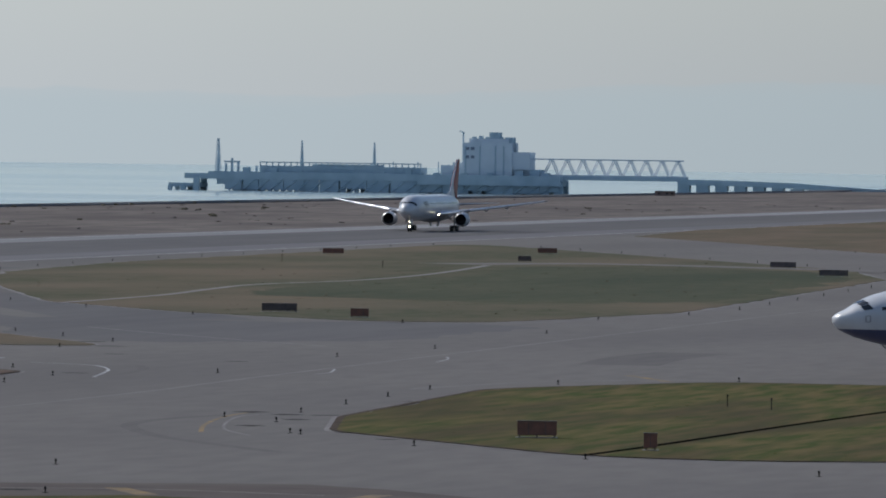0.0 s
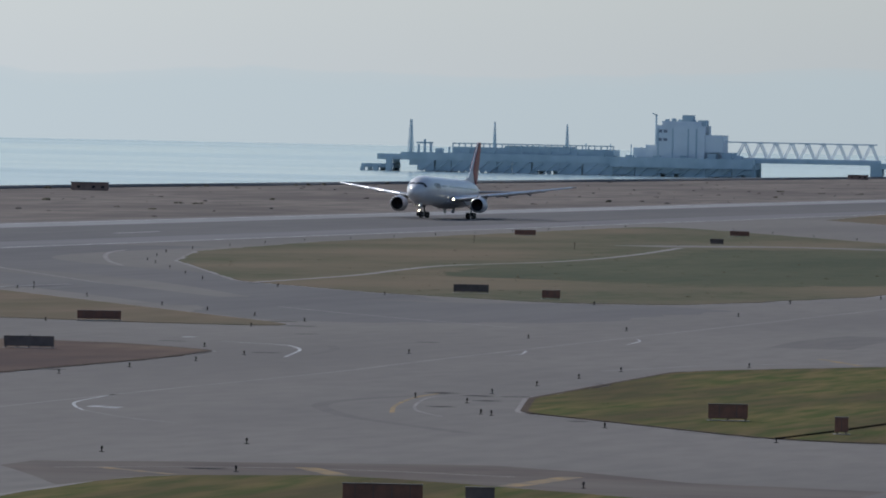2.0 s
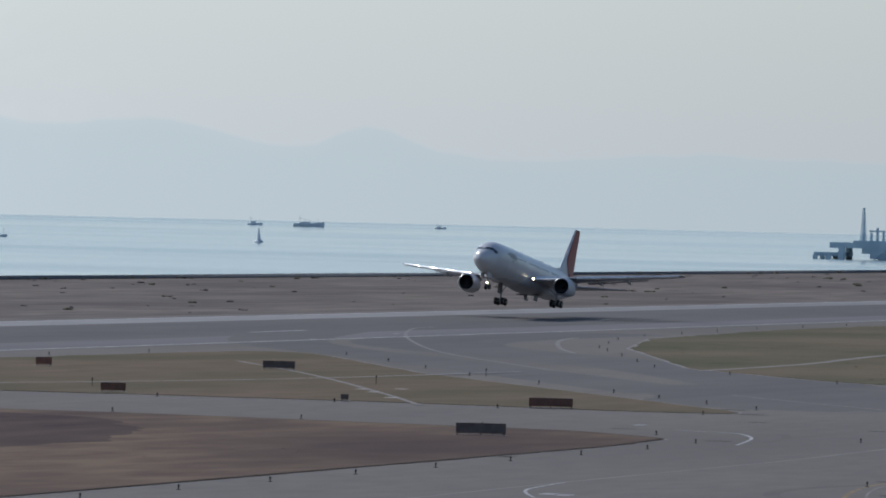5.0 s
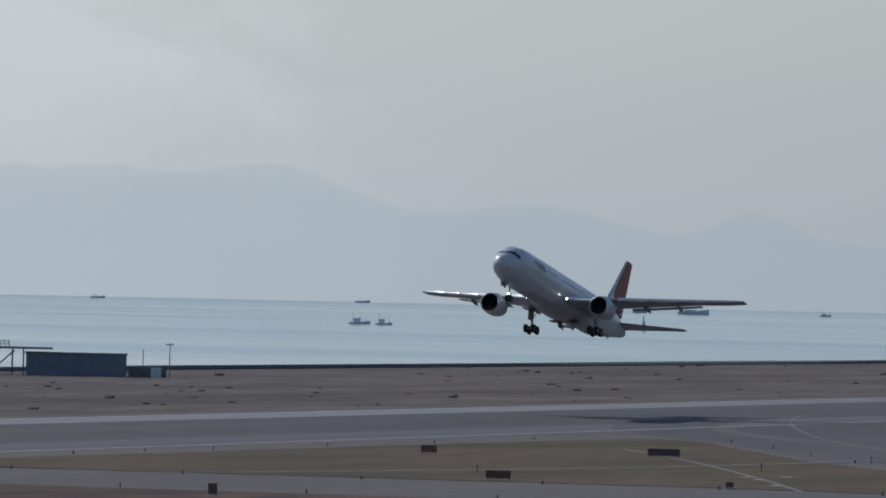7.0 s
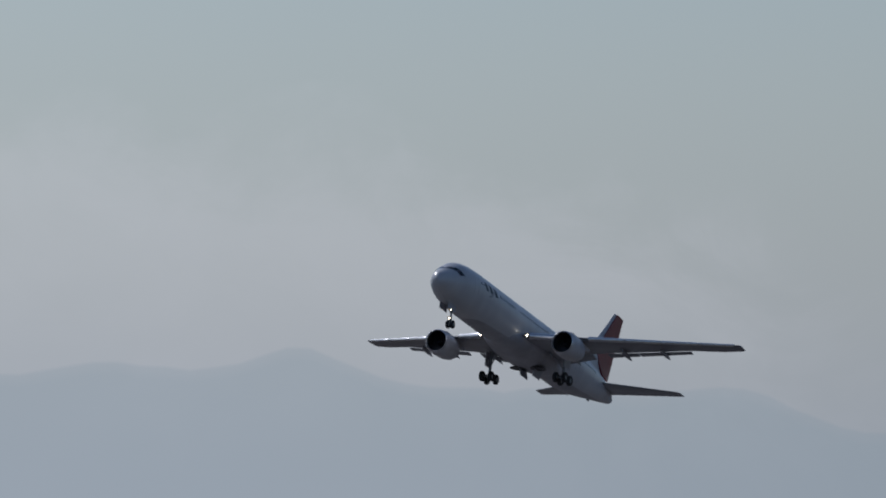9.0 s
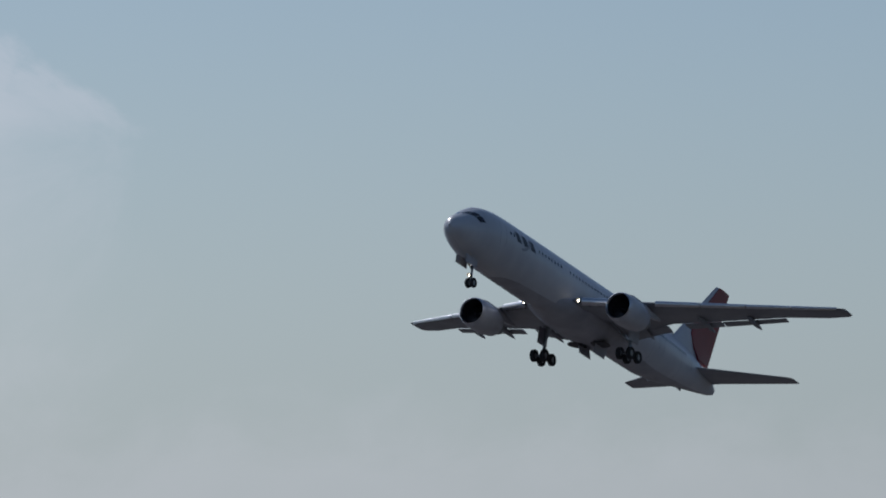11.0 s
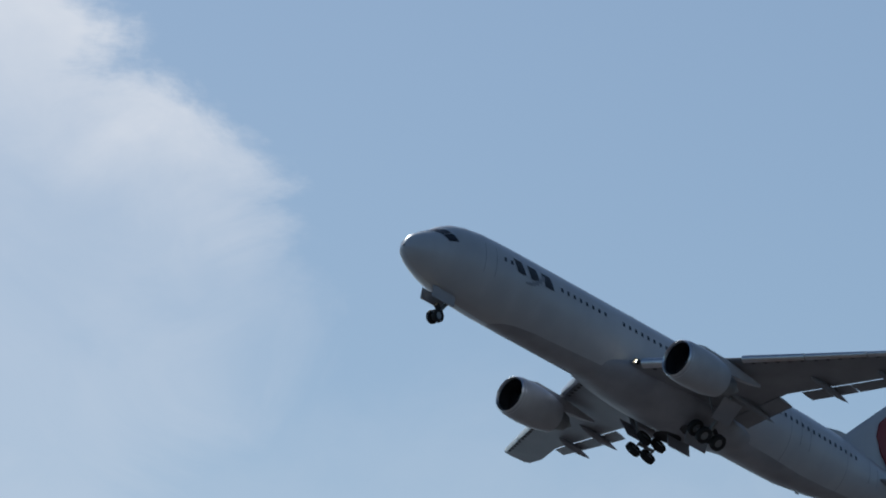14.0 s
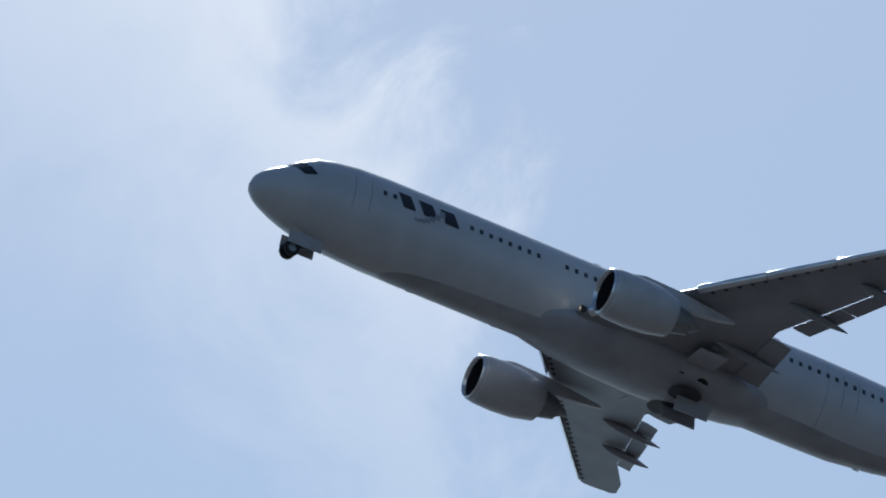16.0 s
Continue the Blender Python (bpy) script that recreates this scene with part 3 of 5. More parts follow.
def airliner(label, upper, lower, low_angle, red_tail, lamps):
    """A twin-engined wide-body airliner, nose to +x, origin on the body's axis above the main wheels."""
    jet = empty("airliner", label, "airliner")
    SHAPE["top"], SHAPE["bot"] = (TOP, BOT) if red_tail else (TOP_LOW, BOT_LOW)
    stations = sorted(set(ST + list(np.linspace(0.25, 8, 22)) + list(np.linspace(8.4, 12, 14)) + list(np.linspace(13, 37, 16)) + list(np.linspace(37.5, 53.4, 22))))
    bm = bmesh.new()
    bm2 = bmesh.new()
    lows = [low_angle(st) for st in stations]
    loft([[body_point(st, (-90 + la) + (360 - 2 * la) * k / 34) for k in range(35)] for st, la in zip(stations, lows)], closed=False, caps=False, bm=bm)
    loft([[body_point(st, -90 + la * k / 7) for k in range(-7, 8)] for st, la in zip(stations, lows)], closed=False, caps=False, bm=bm2)
    fus = part("fuselage", bm, upper, jet, angle=60)
    part("belly", bm2, lower, jet, "grey lower body" if red_tail else "dark blue lower body", angle=60)
    part("tail_cone", lathe([(REF - 53.3, 0.32), (REF - 53.6, 0.22), (REF - 53.75, 0.05)], 14, "x", (0, 0, 0.4)), upper, jet)
    # wing-to-body fairing
    rings = []
    for q in np.linspace(0, 1, 15):
        s = 17.5 + 17.0 * q
        k = math.sin(math.pi * q) ** 0.55
        rings.append([Vector((REF - s, (1.2 + 1.75 * k) * math.cos(radians(a)), -1.5 + (0.7 + 0.85 * k) * math.sin(radians(a)))) for a in range(0, 360, 18)])
    part("belly_fairing", loft(rings), lower, jet, angle=60)
    for s in (1, -1):
        ys = [0.5, 2.5, 5.2, 7.9, 11, 14.5, 18, 21.5, 23.4, 23.78]
        secs = []
        for y in ys:
            le, te, z = wing_line(y)
            te2 = te - (0.0 if y > 18 else 0.9)
            shrink = 1.0 if y < 23.5 else 0.85
            secs.append(foil(le, (te2 - le) * shrink, s * y, z, 0.135 - 0.045 * y / 23.8))
        wg = part("wing", loft(secs), WING, jet, angle=50)
        # bright rounded slats along the leading edge, a little drooped, with dark tracks in the gap behind
        for y0, y1 in ((3.1, 7.0), (8.9, 12.4), (12.5, 16.0), (16.1, 19.6), (19.7, 23.2)):
            rings = []
            for y in (y0, y1):
                le, te, z = wing_line(y)
                c, t = te - le, 0.036 * (te - le) + 0.08
                ring = [Vector((REF - le + 0.18 - (0.3 + 0.035 * c) * (1 - math.cos(radians(a))), s * y, z - 0.03 + t * math.sin(radians(a)))) for a in range(-60, 101, 16)]
                rings.append(ring + [Vector((REF - le - 0.12, s * y, z + 0.3 * t)), Vector((REF - le - 0.02, s * y, z - 0.45 * t))])
            part("slat", loft(rings), BARE, wg, "polished slat", angle=75)
            for k in range(5):
                y = y0 + (y1 - y0) * (k + 0.5) / 5
                le, te, z = wing_line(y)
                part("slat_track", box(bmesh.new(), -0.22, 0.0, -0.1, 0.1, -0.02, 0.02), DUCT, wg, at=pose(REF - le - 0.05 * (te - le), s * y, z - 0.03 * (te - le)))
        # flaps run out and down, with a slot ahead of them
        for y0, y1, c0, c1 in ((2.6, 7.2, 1.6, 1.4), (8.9, 12.2, 1.15, 1.08), (12.3, 18.0, 1.08, 0.88)):
            rings = []
            for y, c in ((y0, c0), (y1, c1)):
                le, te, z = wing_line(y)
                rings.append(foil(te - (1.0 if y0 < 5 else 0.9), c, s * y, z - 0.07, 0.12, 7))
            part("flap", loft(rings), WING, wg, "extended flap")
        # canoe fairings under the trailing edge
        for y, ln in ((5.0, 4.6), (11.0, 4.0), (15.2, 3.3)):
            le, te, z = wing_line(y)
            prof = [(ln * (1 - q), 0.02 + 0.24 * math.sin(math.pi * q ** 0.8) ** 0.8) for q in np.linspace(0, 1, 9)]
            bm = lathe(prof, 10, "x", (0, 0, 0))
            part("flap_fairing", bm, WING, wg, at=pose(REF - te - 0.85, s * y, z - 0.5, 0, -5, 0))
        # engine, pylon, fan
        ec = (REF - 19.3, s * 7.95, -2.3)
        prof = [(0.0, 1.2), (0.1, 1.27), (-0.02, 1.36), (-0.5, 1.46), (-1.6, 1.5), (-3.0, 1.42), (-4.2, 1.16), (-4.25, 1.08), (-3.4, 1.0)]
        en = part("engine", lathe(prof, 32, "x", caps=False), NACELLE, jet, "pale grey engine nacelle", at=pose(*ec))
        part("inlet_lip", lathe([(-0.12, 1.17), (0.02, 1.2), (0.115, 1.27), (0.05, 1.33), (-0.2, 1.4)], 32, "x", caps=False), BARE, en, "bare metal lip")
        part("inlet_duct", lathe([(-0.05, 1.185), (-0.6, 1.18), (-1.3, 1.17), (-1.32, 0.2)], 28, "x", caps=False), DUCT, en)
        part("spinner", lathe([(-0.75, 0.03), (-0.85, 0.14), (-1.05, 0.27), (-1.3, 0.36)], 16, "x"), FAN, en)
        bm = bmesh.new()
        for k in range(24):
            a = 2 * math.pi * k / 24
            e1, e2 = Vector((0, math.cos(a), math.sin(a))), Vector((0, -math.sin(a), math.cos(a)))
            vs = [bm.verts.new(p) for p in (e1 * 0.3 - e2 * 0.05 + Vector((-1.12, 0, 0)), e1 * 1.16 - e2 * 0.15 + Vector((-1.05, 0, 0)), e1 * 1.16 + e2 * 0.15 + Vector((-1.25, 0, 0)), e1 * 0.3 + e2 * 0.05 + Vector((-1.28, 0, 0)))]
            bm.faces.new(vs)
        part("fan", bm, FAN, en, smooth=False)
        part("core_nozzle", lathe([(-3.3, 0.95), (-4.4, 0.86), (-5.4, 0.62), (-5.42, 0.5), (-6.1, 0.12)], 20, "x"), STEEL, en, "metal core nozzle")
        rings = []
        for x, zl, zh, w in ((-0.9, 1.4, 1.5, 0.06), (-2.2, 1.2, 1.75, 0.22), (-4.5, 0.7, 1.65, 0.26), (-7.2, 0.95, 1.35, 0.2), (-8.2, 1.15, 1.3, 0.05)):
            rings.append([Vector((x, -w, zl)), Vector((x, w, zl)), Vector((x, w, zh)), Vector((x, -w, zh))])
        part("pylon", loft(rings), NACELLE, en)
        # tailplane
        secs = [foil(45.9, 6.2, s * 0.3, 0.62, 0.1), foil(47.0, 5.3, s * 1.6, 0.7, 0.1), foil(52.0, 2.05, s * 9.0, 1.1, 0.09), foil(52.3, 1.75, s * 9.31, 1.12, 0.05)]
        part("tailplane", loft(secs), WING, jet, angle=50)
        # windows, doors, cockpit glass
        proto = None
        for k in range(62):
            st = 7.4 + 0.62 * k
            if 8.2 < st < 12.5 or 17.9 < st < 18.9 or 30.5 < st < 31.6 or 44 < st < 45.4:
                continue
            if st <= 36 and proto is None and st >= 9.5:
                proto = body_patch(bmesh.new(), -0.12 + 12, 0.12 + 12, 17, 24, 0.015, ns=1, na=2)
                for v in proto.verts:
                    v.co.x -= REF - 12
                    v.co.y *= s
                first = part("window", proto, CABIN_GLASS, fus, "small dark cabin window" if k == 5 else "", at=pose(REF - st, 0, 0))
                proto = first.data
            elif proto is not None and st <= 36.5:
                ob = new("window", proto)
                ob.parent = fus
                ob.matrix_basis = pose(REF - st, 0, 0)
            else:
                bm = body_patch(bmesh.new(), st - 0.12, st + 0.12, 17, 24, 0.015, ns=1, na=2)
                for v in bm.verts:
                    v.co.y *= s
                part("window", bm, CABIN_GLASS, fus)
        for st in (6.1, 38.2, 46.2):
            for d in (-0.5, 0.5):
                bm = body_patch(bmesh.new(), st + d - 0.025, st + d + 0.025, -14, 34, 0.008, ns=1, na=6)
                for v in bm.verts:
                    v.co.y *= s
                part("door_seam", bm, GREYARC, fus)
        for a0, a1, ln in ((20, 39, 0.7), (41, 60, 0.62), (62, 87, 0.55)):
            sm = 3.0 - ((a0 + a1) / 2 - 20) * 0.019 if red_tail else 3.0 - ((a0 + a1) / 2 - 20) * 0.012
            bm = body_patch(bmesh.new(), sm - ln / 2, sm + ln / 2, a0, a1, 0.02, shear=-0.019 * (a1 - a0), ns=3, na=3)
            for v in bm.verts:
                v.co.y *= s
            part("cockpit_window", bm, GLASS_DARK, fus, "dark cockpit window")
        if red_tail:
            # name drawn as slanted dark blocks with a grey arc through them
            for s0, s1, a0, a1, sh in ((8.4, 9.2, 11, 31, -0.4), (9.7, 10.6, 11, 31, -0.4), (11.1, 12.0, 11, 31, -0.4)):
                bm = body_patch(bmesh.new(), s0, s1, a0, a1, 0.022, shear=sh)
                for v in bm.verts:
                    v.co.y *= s
                part("marking_block", bm, LETTER, fus, "black marking")
            for k in range(6):
                bm = body_patch(bmesh.new(), 9.4 + 0.3 * k, 9.74 + 0.3 * k, 0 + 2.0 * k * k / 3, 2.5 + 2.0 * (k + 1) ** 2 / 3, 0.026, ns=2, na=2)
                for v in bm.verts:
                    v.co.y *= s
                part("marking_arc", bm, GREYARC, fus)
        else:
            for d in (0.0, 0.36):
                bm = body_patch(bmesh.new(), 2.75 + d, 2.87 + d, -14, 1, 0.02)
                for v in bm.verts:
                    v.co.y *= s
                part("marking_block", bm, GREYARC, fus, "grey round emblem")
            for a in (-15, -1):
                bm = body_patch(bmesh.new(), 2.8, 3.15, a, a + 2.4, 0.02)
                for v in bm.verts:
                    v.co.y *= s
                part("marking_block", bm, GREYARC, fus)
            bm = body_patch(bmesh.new(), 4.1, 4.45, 12, 21, 0.02)
            for v in bm.verts:
                v.co.y *= s
            part("door_window", bm, GLASS_DARK, fus)
        # lamps in the wing roots
        if lamps:
            beam_lamp("landing_lamp", 0.17, 0.24, jet, pose(REF - 20.45, s * 2.95, -1.25), "lit landing lamp")
        # main gear: strut, brace, bogie beam, four wheels; swings inwards
        mg = part("main_gear", rod(rod(rod(bmesh.new(), (0, 0, 0.2), (0, 0, -2.9), 0.17, sides=10), (0.1, 0, -1.7), (1.5, -s * 1.5, 0), 0.08), (0.75, 0, -2.9), (-0.75, 0, -2.9), 0.13, sides=8), STEEL, jet, "steel main gear leg", at=pose(REF - 28.1, s * 4.68, -1.35))
        for dx in (0.72, -0.72):
            part("axle", rod(bmesh.new(), (dx, -0.62, -2.9), (dx, 0.62, -2.9), 0.08), STEEL, mg)
            for dy in (0.57, -0.57):
                wheel("wheel", 0.6, 0.42, mg, pose(dx, dy, -2.9), "black tyre")
        part("gear_door", box(bmesh.new(), -0.9, 0.9, s * 0.3, s * 0.36, -1.6, 0.1), lower, mg, "grey gear door")
        mg["swing"] = s
        # flat dark disc on the belly paints the shade of the open well
        part("wheel_well", lathe([(0.0, 1.0), (0.06, 0.95)], 20, "z"), DUCT, jet, "flat dark disc as shade of the open wheel well", at=pose(REF - 28.4, s * 1.25, -2.98))
    part("bay_door", box(bmesh.new(), -1.1, 1.1, -0.03, 0.03, -1.1, 0), lower, jet, at=pose(REF - 29.2, -1.0, -2.75, 14, 0, 0))
    part("bay_door", box(bmesh.new(), -1.1, 1.1, -0.03, 0.03, -1.1, 0), lower, jet, at=pose(REF - 29.2, 1.0, -2.75, -14, 0, 0))
    # fin: pale root, coloured above a sweeping arc
    def fin_ring(q, le_extra=0.0):
        le = 43.2 + (51.6 - 43.2) * q + le_extra
        te = 51.9 + (54.4 - 51.9) * q
        return le, te, 2.2 + (10.6 - 2.2) * q
    secs, secs2 = [], []
    for q in np.linspace(0, 1, 9):
        le, te, z = fin_ring(q)
        secs.append(foil(le, te - le, 0, z, 0.1, up=True))
        cut = max(0.0, 1 - q * 2.4) ** 1.6
        le2 = le + 0.12 + (te - le) * (0.12 + 0.55 * cut)
        secs2.append([Vector((REF - le2, 0.52 * (1 - q * 0.6), z)), Vector((REF - le2 - (te - le2) * 0.4, 0.47 * (1 - q * 0.55), z)), Vector((REF - te + 0.02, 0.035, z)), Vector((REF - te + 0.02, -0.035, z)), Vector((REF - le2 - (te - le2) * 0.4, -0.47 * (1 - q * 0.55), z)), Vector((REF - le2, -0.52 * (1 - q * 0.6), z))])
    fin = part("fin", loft(secs), upper, jet, angle=50)
    part("tail_marking", loft(secs2), RED if red_tail else NAVY, fin, "red tail panel" if red_tail else "dark blue tail panel", angle=50)
    part("dorsal_fillet", loft([foil(39.5, 6, 0, 2.55, 0.02, up=True), foil(43.6, 4, 0, 3.4, 0.06, up=True)]), upper, fin)
    for st in (24.5, 36.6, 43.0):
        part("panel_seam", body_patch(bmesh.new(), st - 0.02, st + 0.02, -88, 268, 0.006, ns=1, na=40), GREYARC, fus)
    for st, ang in ((11.0, -90), (16.5, -90), (40.5, -90), (22.0, 90), (34.0, 90)):
        p = body_point(st, ang)
        part("aerial", box(bmesh.new(), -0.2, 0.2, -0.02, 0.02, -0.05, 0.35 if ang > 0 else 0.05, pose(p.x, 0, p.z if ang > 0 else p.z - 0.25)), upper, jet)
    part("antenna", box(bmesh.new(), -0.25, 0.25, -0.03, 0.03, 2.65, 3.0), upper, jet, at=pose(REF - 15, 0, 0))
    part("tail_skid", box(bmesh.new(), -0.3, 0.3, -0.06, 0.06, -0.55, 0), STEEL, jet, at=pose(REF - 46.8, 0, -1.05))
    # nose gear swings forwards
    ng = part("nose_gear", rod(rod(bmesh.new(), (0, 0, 0.1), (-0.12, 0, -1.95), 0.11, sides=10), (-0.05, 0, -0.9), (0.9, 0, 0), 0.06), STEEL, jet, "steel nose gear leg", at=pose(REF - 5.2, 0, -2.45))
    for dy in (0.28, -0.28):
        wheel("wheel", 0.47, 0.3, ng, pose(-0.12, dy, -1.97), "black tyre")
    if lamps:
        for z in (-0.35, -1.35):
            beam_lamp("taxi_lamp", 0.16, 0.34, ng, pose(0.14, 0, z), "lit taxi lamp")
    for dy in (0.55, -0.55) if lamps else ():
        part("nose_gear_door", box(bmesh.new(), -0.2, 1.9, dy - 0.02, dy + 0.02, -0.75, 0.05), lower, jet, at=pose(REF - 4.9, 0, -2.35))
    return jet


def grey_belly(st):
    """Half angle of the grey underside: it begins in a rounded front behind the nose gear and widens to the wing."""
    return float(np.interp(st, [0, 9.0, 9.2, 9.6, 10.4, 12, 18, 24, 36, 44, 50, 53.4], [0.6, 0.6, 12, 19, 25, 30, 37, 44, 40, 32, 18, 4]))


def navy_belly(st):
    """Half angle of the dark underside below a level line."""
    b, m = (float(np.interp(st, ST, v)) for v in (BOT_LOW, MID))
    return max(0.6, 90 - math.degrees(math.asin(min(1.0, max(0.0, (m + 1.22) / (m - b)))))) if b < -1.24 else 0.6


main_jet = airliner("white twin-engined airliner with a red tail taking off", SKIN, BELLY, grey_belly, True, True)
taxi_jet = airliner("white airliner with a dark blue belly taxiing", SKIN, NAVY, navy_belly, False, False)


def motions():
    """Key all that moves: the departing airliner with its gear, and the taxiing one."""
    rows = [
        (0.0, 1541.9, 338.0, 4.90, 0.00, 0.0), (1.0, 1463.4, 338.3, 4.90, 0.00, 0.0), (1.5, 1423.5, 338.4, 4.90, 0.3, 0.0), (2.0, 1383.2, 338.5, 4.90, 1.57, -0.1),
        (2.5, 1342.4, 338.5, 4.90, 2.84, -0.2), (3.0, 1301.3, 338.5, 4.90, 4.06, -0.4), (3.5, 1259.5, 338.4, 4.92, 5.04, -0.6), (4.0, 1217.1, 338.4, 5.0, 5.77, -0.8),
        (4.5, 1174.3, 338.3, 5.5, 6.39, -1.0), (5.0, 1131.4, 338.2, 6.6, 7.12, -1.0), (5.5, 1088.7, 338.1, 8.31, 8.10, -1.0), (6.0, 1046.2, 338.0, 10.22, 9.25, -0.9),
        (6.5, 1003.4, 338.0, 12.73, 10.29, -0.7), (7.0, 960.6, 337.9, 15.87, 11.37, -0.5), (7.5, 917.4, 337.8, 19.58, 12.54, -0.3), (8.0, 874.1, 337.8, 24.20, 13.44, -0.2),
        (8.5, 830.6, 337.8, 29.58, 14.20, -0.2), (9.0, 787.0, 337.8, 36.05, 14.82, -0.2), (9.5, 743.2, 337.9, 42.63, 15.3, -0.3), (10.5, 656.0, 338.2, 56.33, 15.3, -0.2),
        (11.5, 570.2, 338.6, 72.27, 14.40, -0.1), (12.0, 528.4, 339.0, 80.74, 14.3, 0.0), (12.5, 487.4, 339.4, 89.63, 14.7, 0.0), (13.0, 446.4, 339.8, 98.67, 14.75, 0.1),
        (13.5, 405.4, 340.4, 107.82, 14.7, 0.1), (14.0, 364.3, 341.0, 117.14, 14.55, 0.3), (14.5, 323.0, 341.7, 126.49, 14.5, 0.3), (15.0, 281.4, 342.6, 135.73, 14.5, 0.3),
        (15.5, 239.5, 343.5, 144.96, 14.49, 0.1), (16.0, 197.4, 344.5, 154.18, 14.47, -0.1)]
    walk(main_jet, [(t, pose(x, y, z, r, -p, 180)) for t, x, y, z, p, r in rows])
    for ob in main_jet.children:
        if ob.name.startswith("main_gear"):
            s, p0 = ob["swing"], ob.location.copy()
            walk(ob, [(t, pose(*p0, -s * a, 0, 0)) for t, a in ((0, 0), (12.2, 0), (13.0, 9), (13.5, 22), (14.0, 38), (14.5, 52), (15.0, 64), (15.5, 75), (16.0, 84))])
        if ob.name.startswith("nose_gear") and "door" not in ob.name:
            p0 = ob.location.copy()
            walk(ob, [(t, pose(*p0, 0, -a, 0)) for t, a in ((0, 0), (12.0, 0), (13.0, 16), (14.0, 38), (14.5, 47), (15.0, 55), (16.0, 68))])
    # nose stands at (590, 96) at the start and turns slowly across the taxiway
    hx, hy = -0.25, 0.968
    rz = math.degrees(math.atan2(hy, hx))
    walk(taxi_jet, [(t, pose(590.0 - hx * 28.4 + hx * d, 96.0 - hy * 28.4 + hy * d, 4.9, 0, 0, rz)) for t, d in ((0, 0), (1.5, 6.9), (5, 22), (10, 34), (16, 40))])


# ---------------------------------------------------------------- paint and paved strips on the ground
def polyline(*pts, n=8):
    """A smooth line through a few points."""
    out = []
    for i in range(len(pts) - 1):
        p0, p1, p2, p3 = (Vector(pts[max(0, min(len(pts) - 1, k))]) for k in (i - 1, i, i + 1, i + 2))
        for k in range(n):
            q = k / n
            out.append(0.5 * (2 * p1 + (p2 - p0) * q + (2 * p0 - 5 * p1 + 4 * p2 - p3) * q * q + (3 * p1 - p0 - 3 * p2 + p3) * q ** 3))
    return out + [Vector(pts[-1])]


ribbon("runway_edge_line", [(RX0, 298.7), (RX1 - 30, 298.7)], 0.9, 0.012, WHITE_LINE, "worn white edge line of the runway")
ribbon("runway_edge_line", [(RX0, 365.2), (RX1 - 30, 365.2)], 1.6, 0.012, WHITE_LINE, "worn white far edge line of the runway")
ribbon("dark_asphalt_strip", polyline((1010, 291), (900, 283), (800, 222), (728, 188)), 20, 0.0025, DARKPATCH, "fresh dark asphalt along the grass island")
sheet("dark_asphalt_patch", rounded([(731, 203, 8), (652, 184, 10), (642, 168, 8), (655, 154, 8), (680, 148, 8), (722, 147, 8), (735, 158, 8), (726, 174, 8)], 5), 0.0035, DARKPATCH, "wide patch of fresh dark asphalt by the grass island", "asphalt", depth=0.002, rough_edge=3.0)
ribbon("dark_asphalt_strip", polyline((980, 322), (880, 296), (780, 240), (690, 190)), 13, 0.0065, DARKPATCH, "dark rubber-marked exit taxiway")
sheet("stained_shoulder", [Vector(p) for p in ((368, 112), (372.7, 104.2), (376.9, 95.7), (378.8, 89.8), (375, 84.6), (366.6, 76.7), (364, 66), (345, 66), (345, 104), (362, 112))], 0.002, STAINED, "brown-stained asphalt shoulder of the near taxiway", "shoulder", depth=0.0015, rough_edge=0.4)
ribbon("rubber_marks", [(RX0, 332.4), (RX1 - 30, 332.4)], 39, 0.008, DARKPATCH, "dark rubber streaks along the runway")
ribbon("service_road", polyline((790, 216), (841, 217.3), (882, 221.6), (918, 224), (960, 220), (1019, 223), (1098, 232)), 1.3, 0.058, PALE_LINE, "narrow pale service road across the grass")
ribbon("service_road", polyline((1104, 240), (1130, 222), (1120, 195), (1098, 168), (1040, 145)), 13, 0.06, ASPHALT, "asphalt road across the grass island")
ribbon("service_road", polyline((770, 264), (718, 238), (660, 212), (622, 196)), 0.6, 0.058, PALE_LINE, "narrow pale service road across the grass")
ribbon("service_road", polyline((620, 258), (690, 236), (760, 228)), 0.8, 0.06, CONCRETE, "pale drain strip across the grass")
# flat black strip: the shade inside the slot is put into its colour
ribbon("drain_slot", polyline((422, 83.2), (438, 82), (475, 80), (505, 78), (562, 74)), 0.7, 0.06, SLOT, "dark drainage slot across the grass")
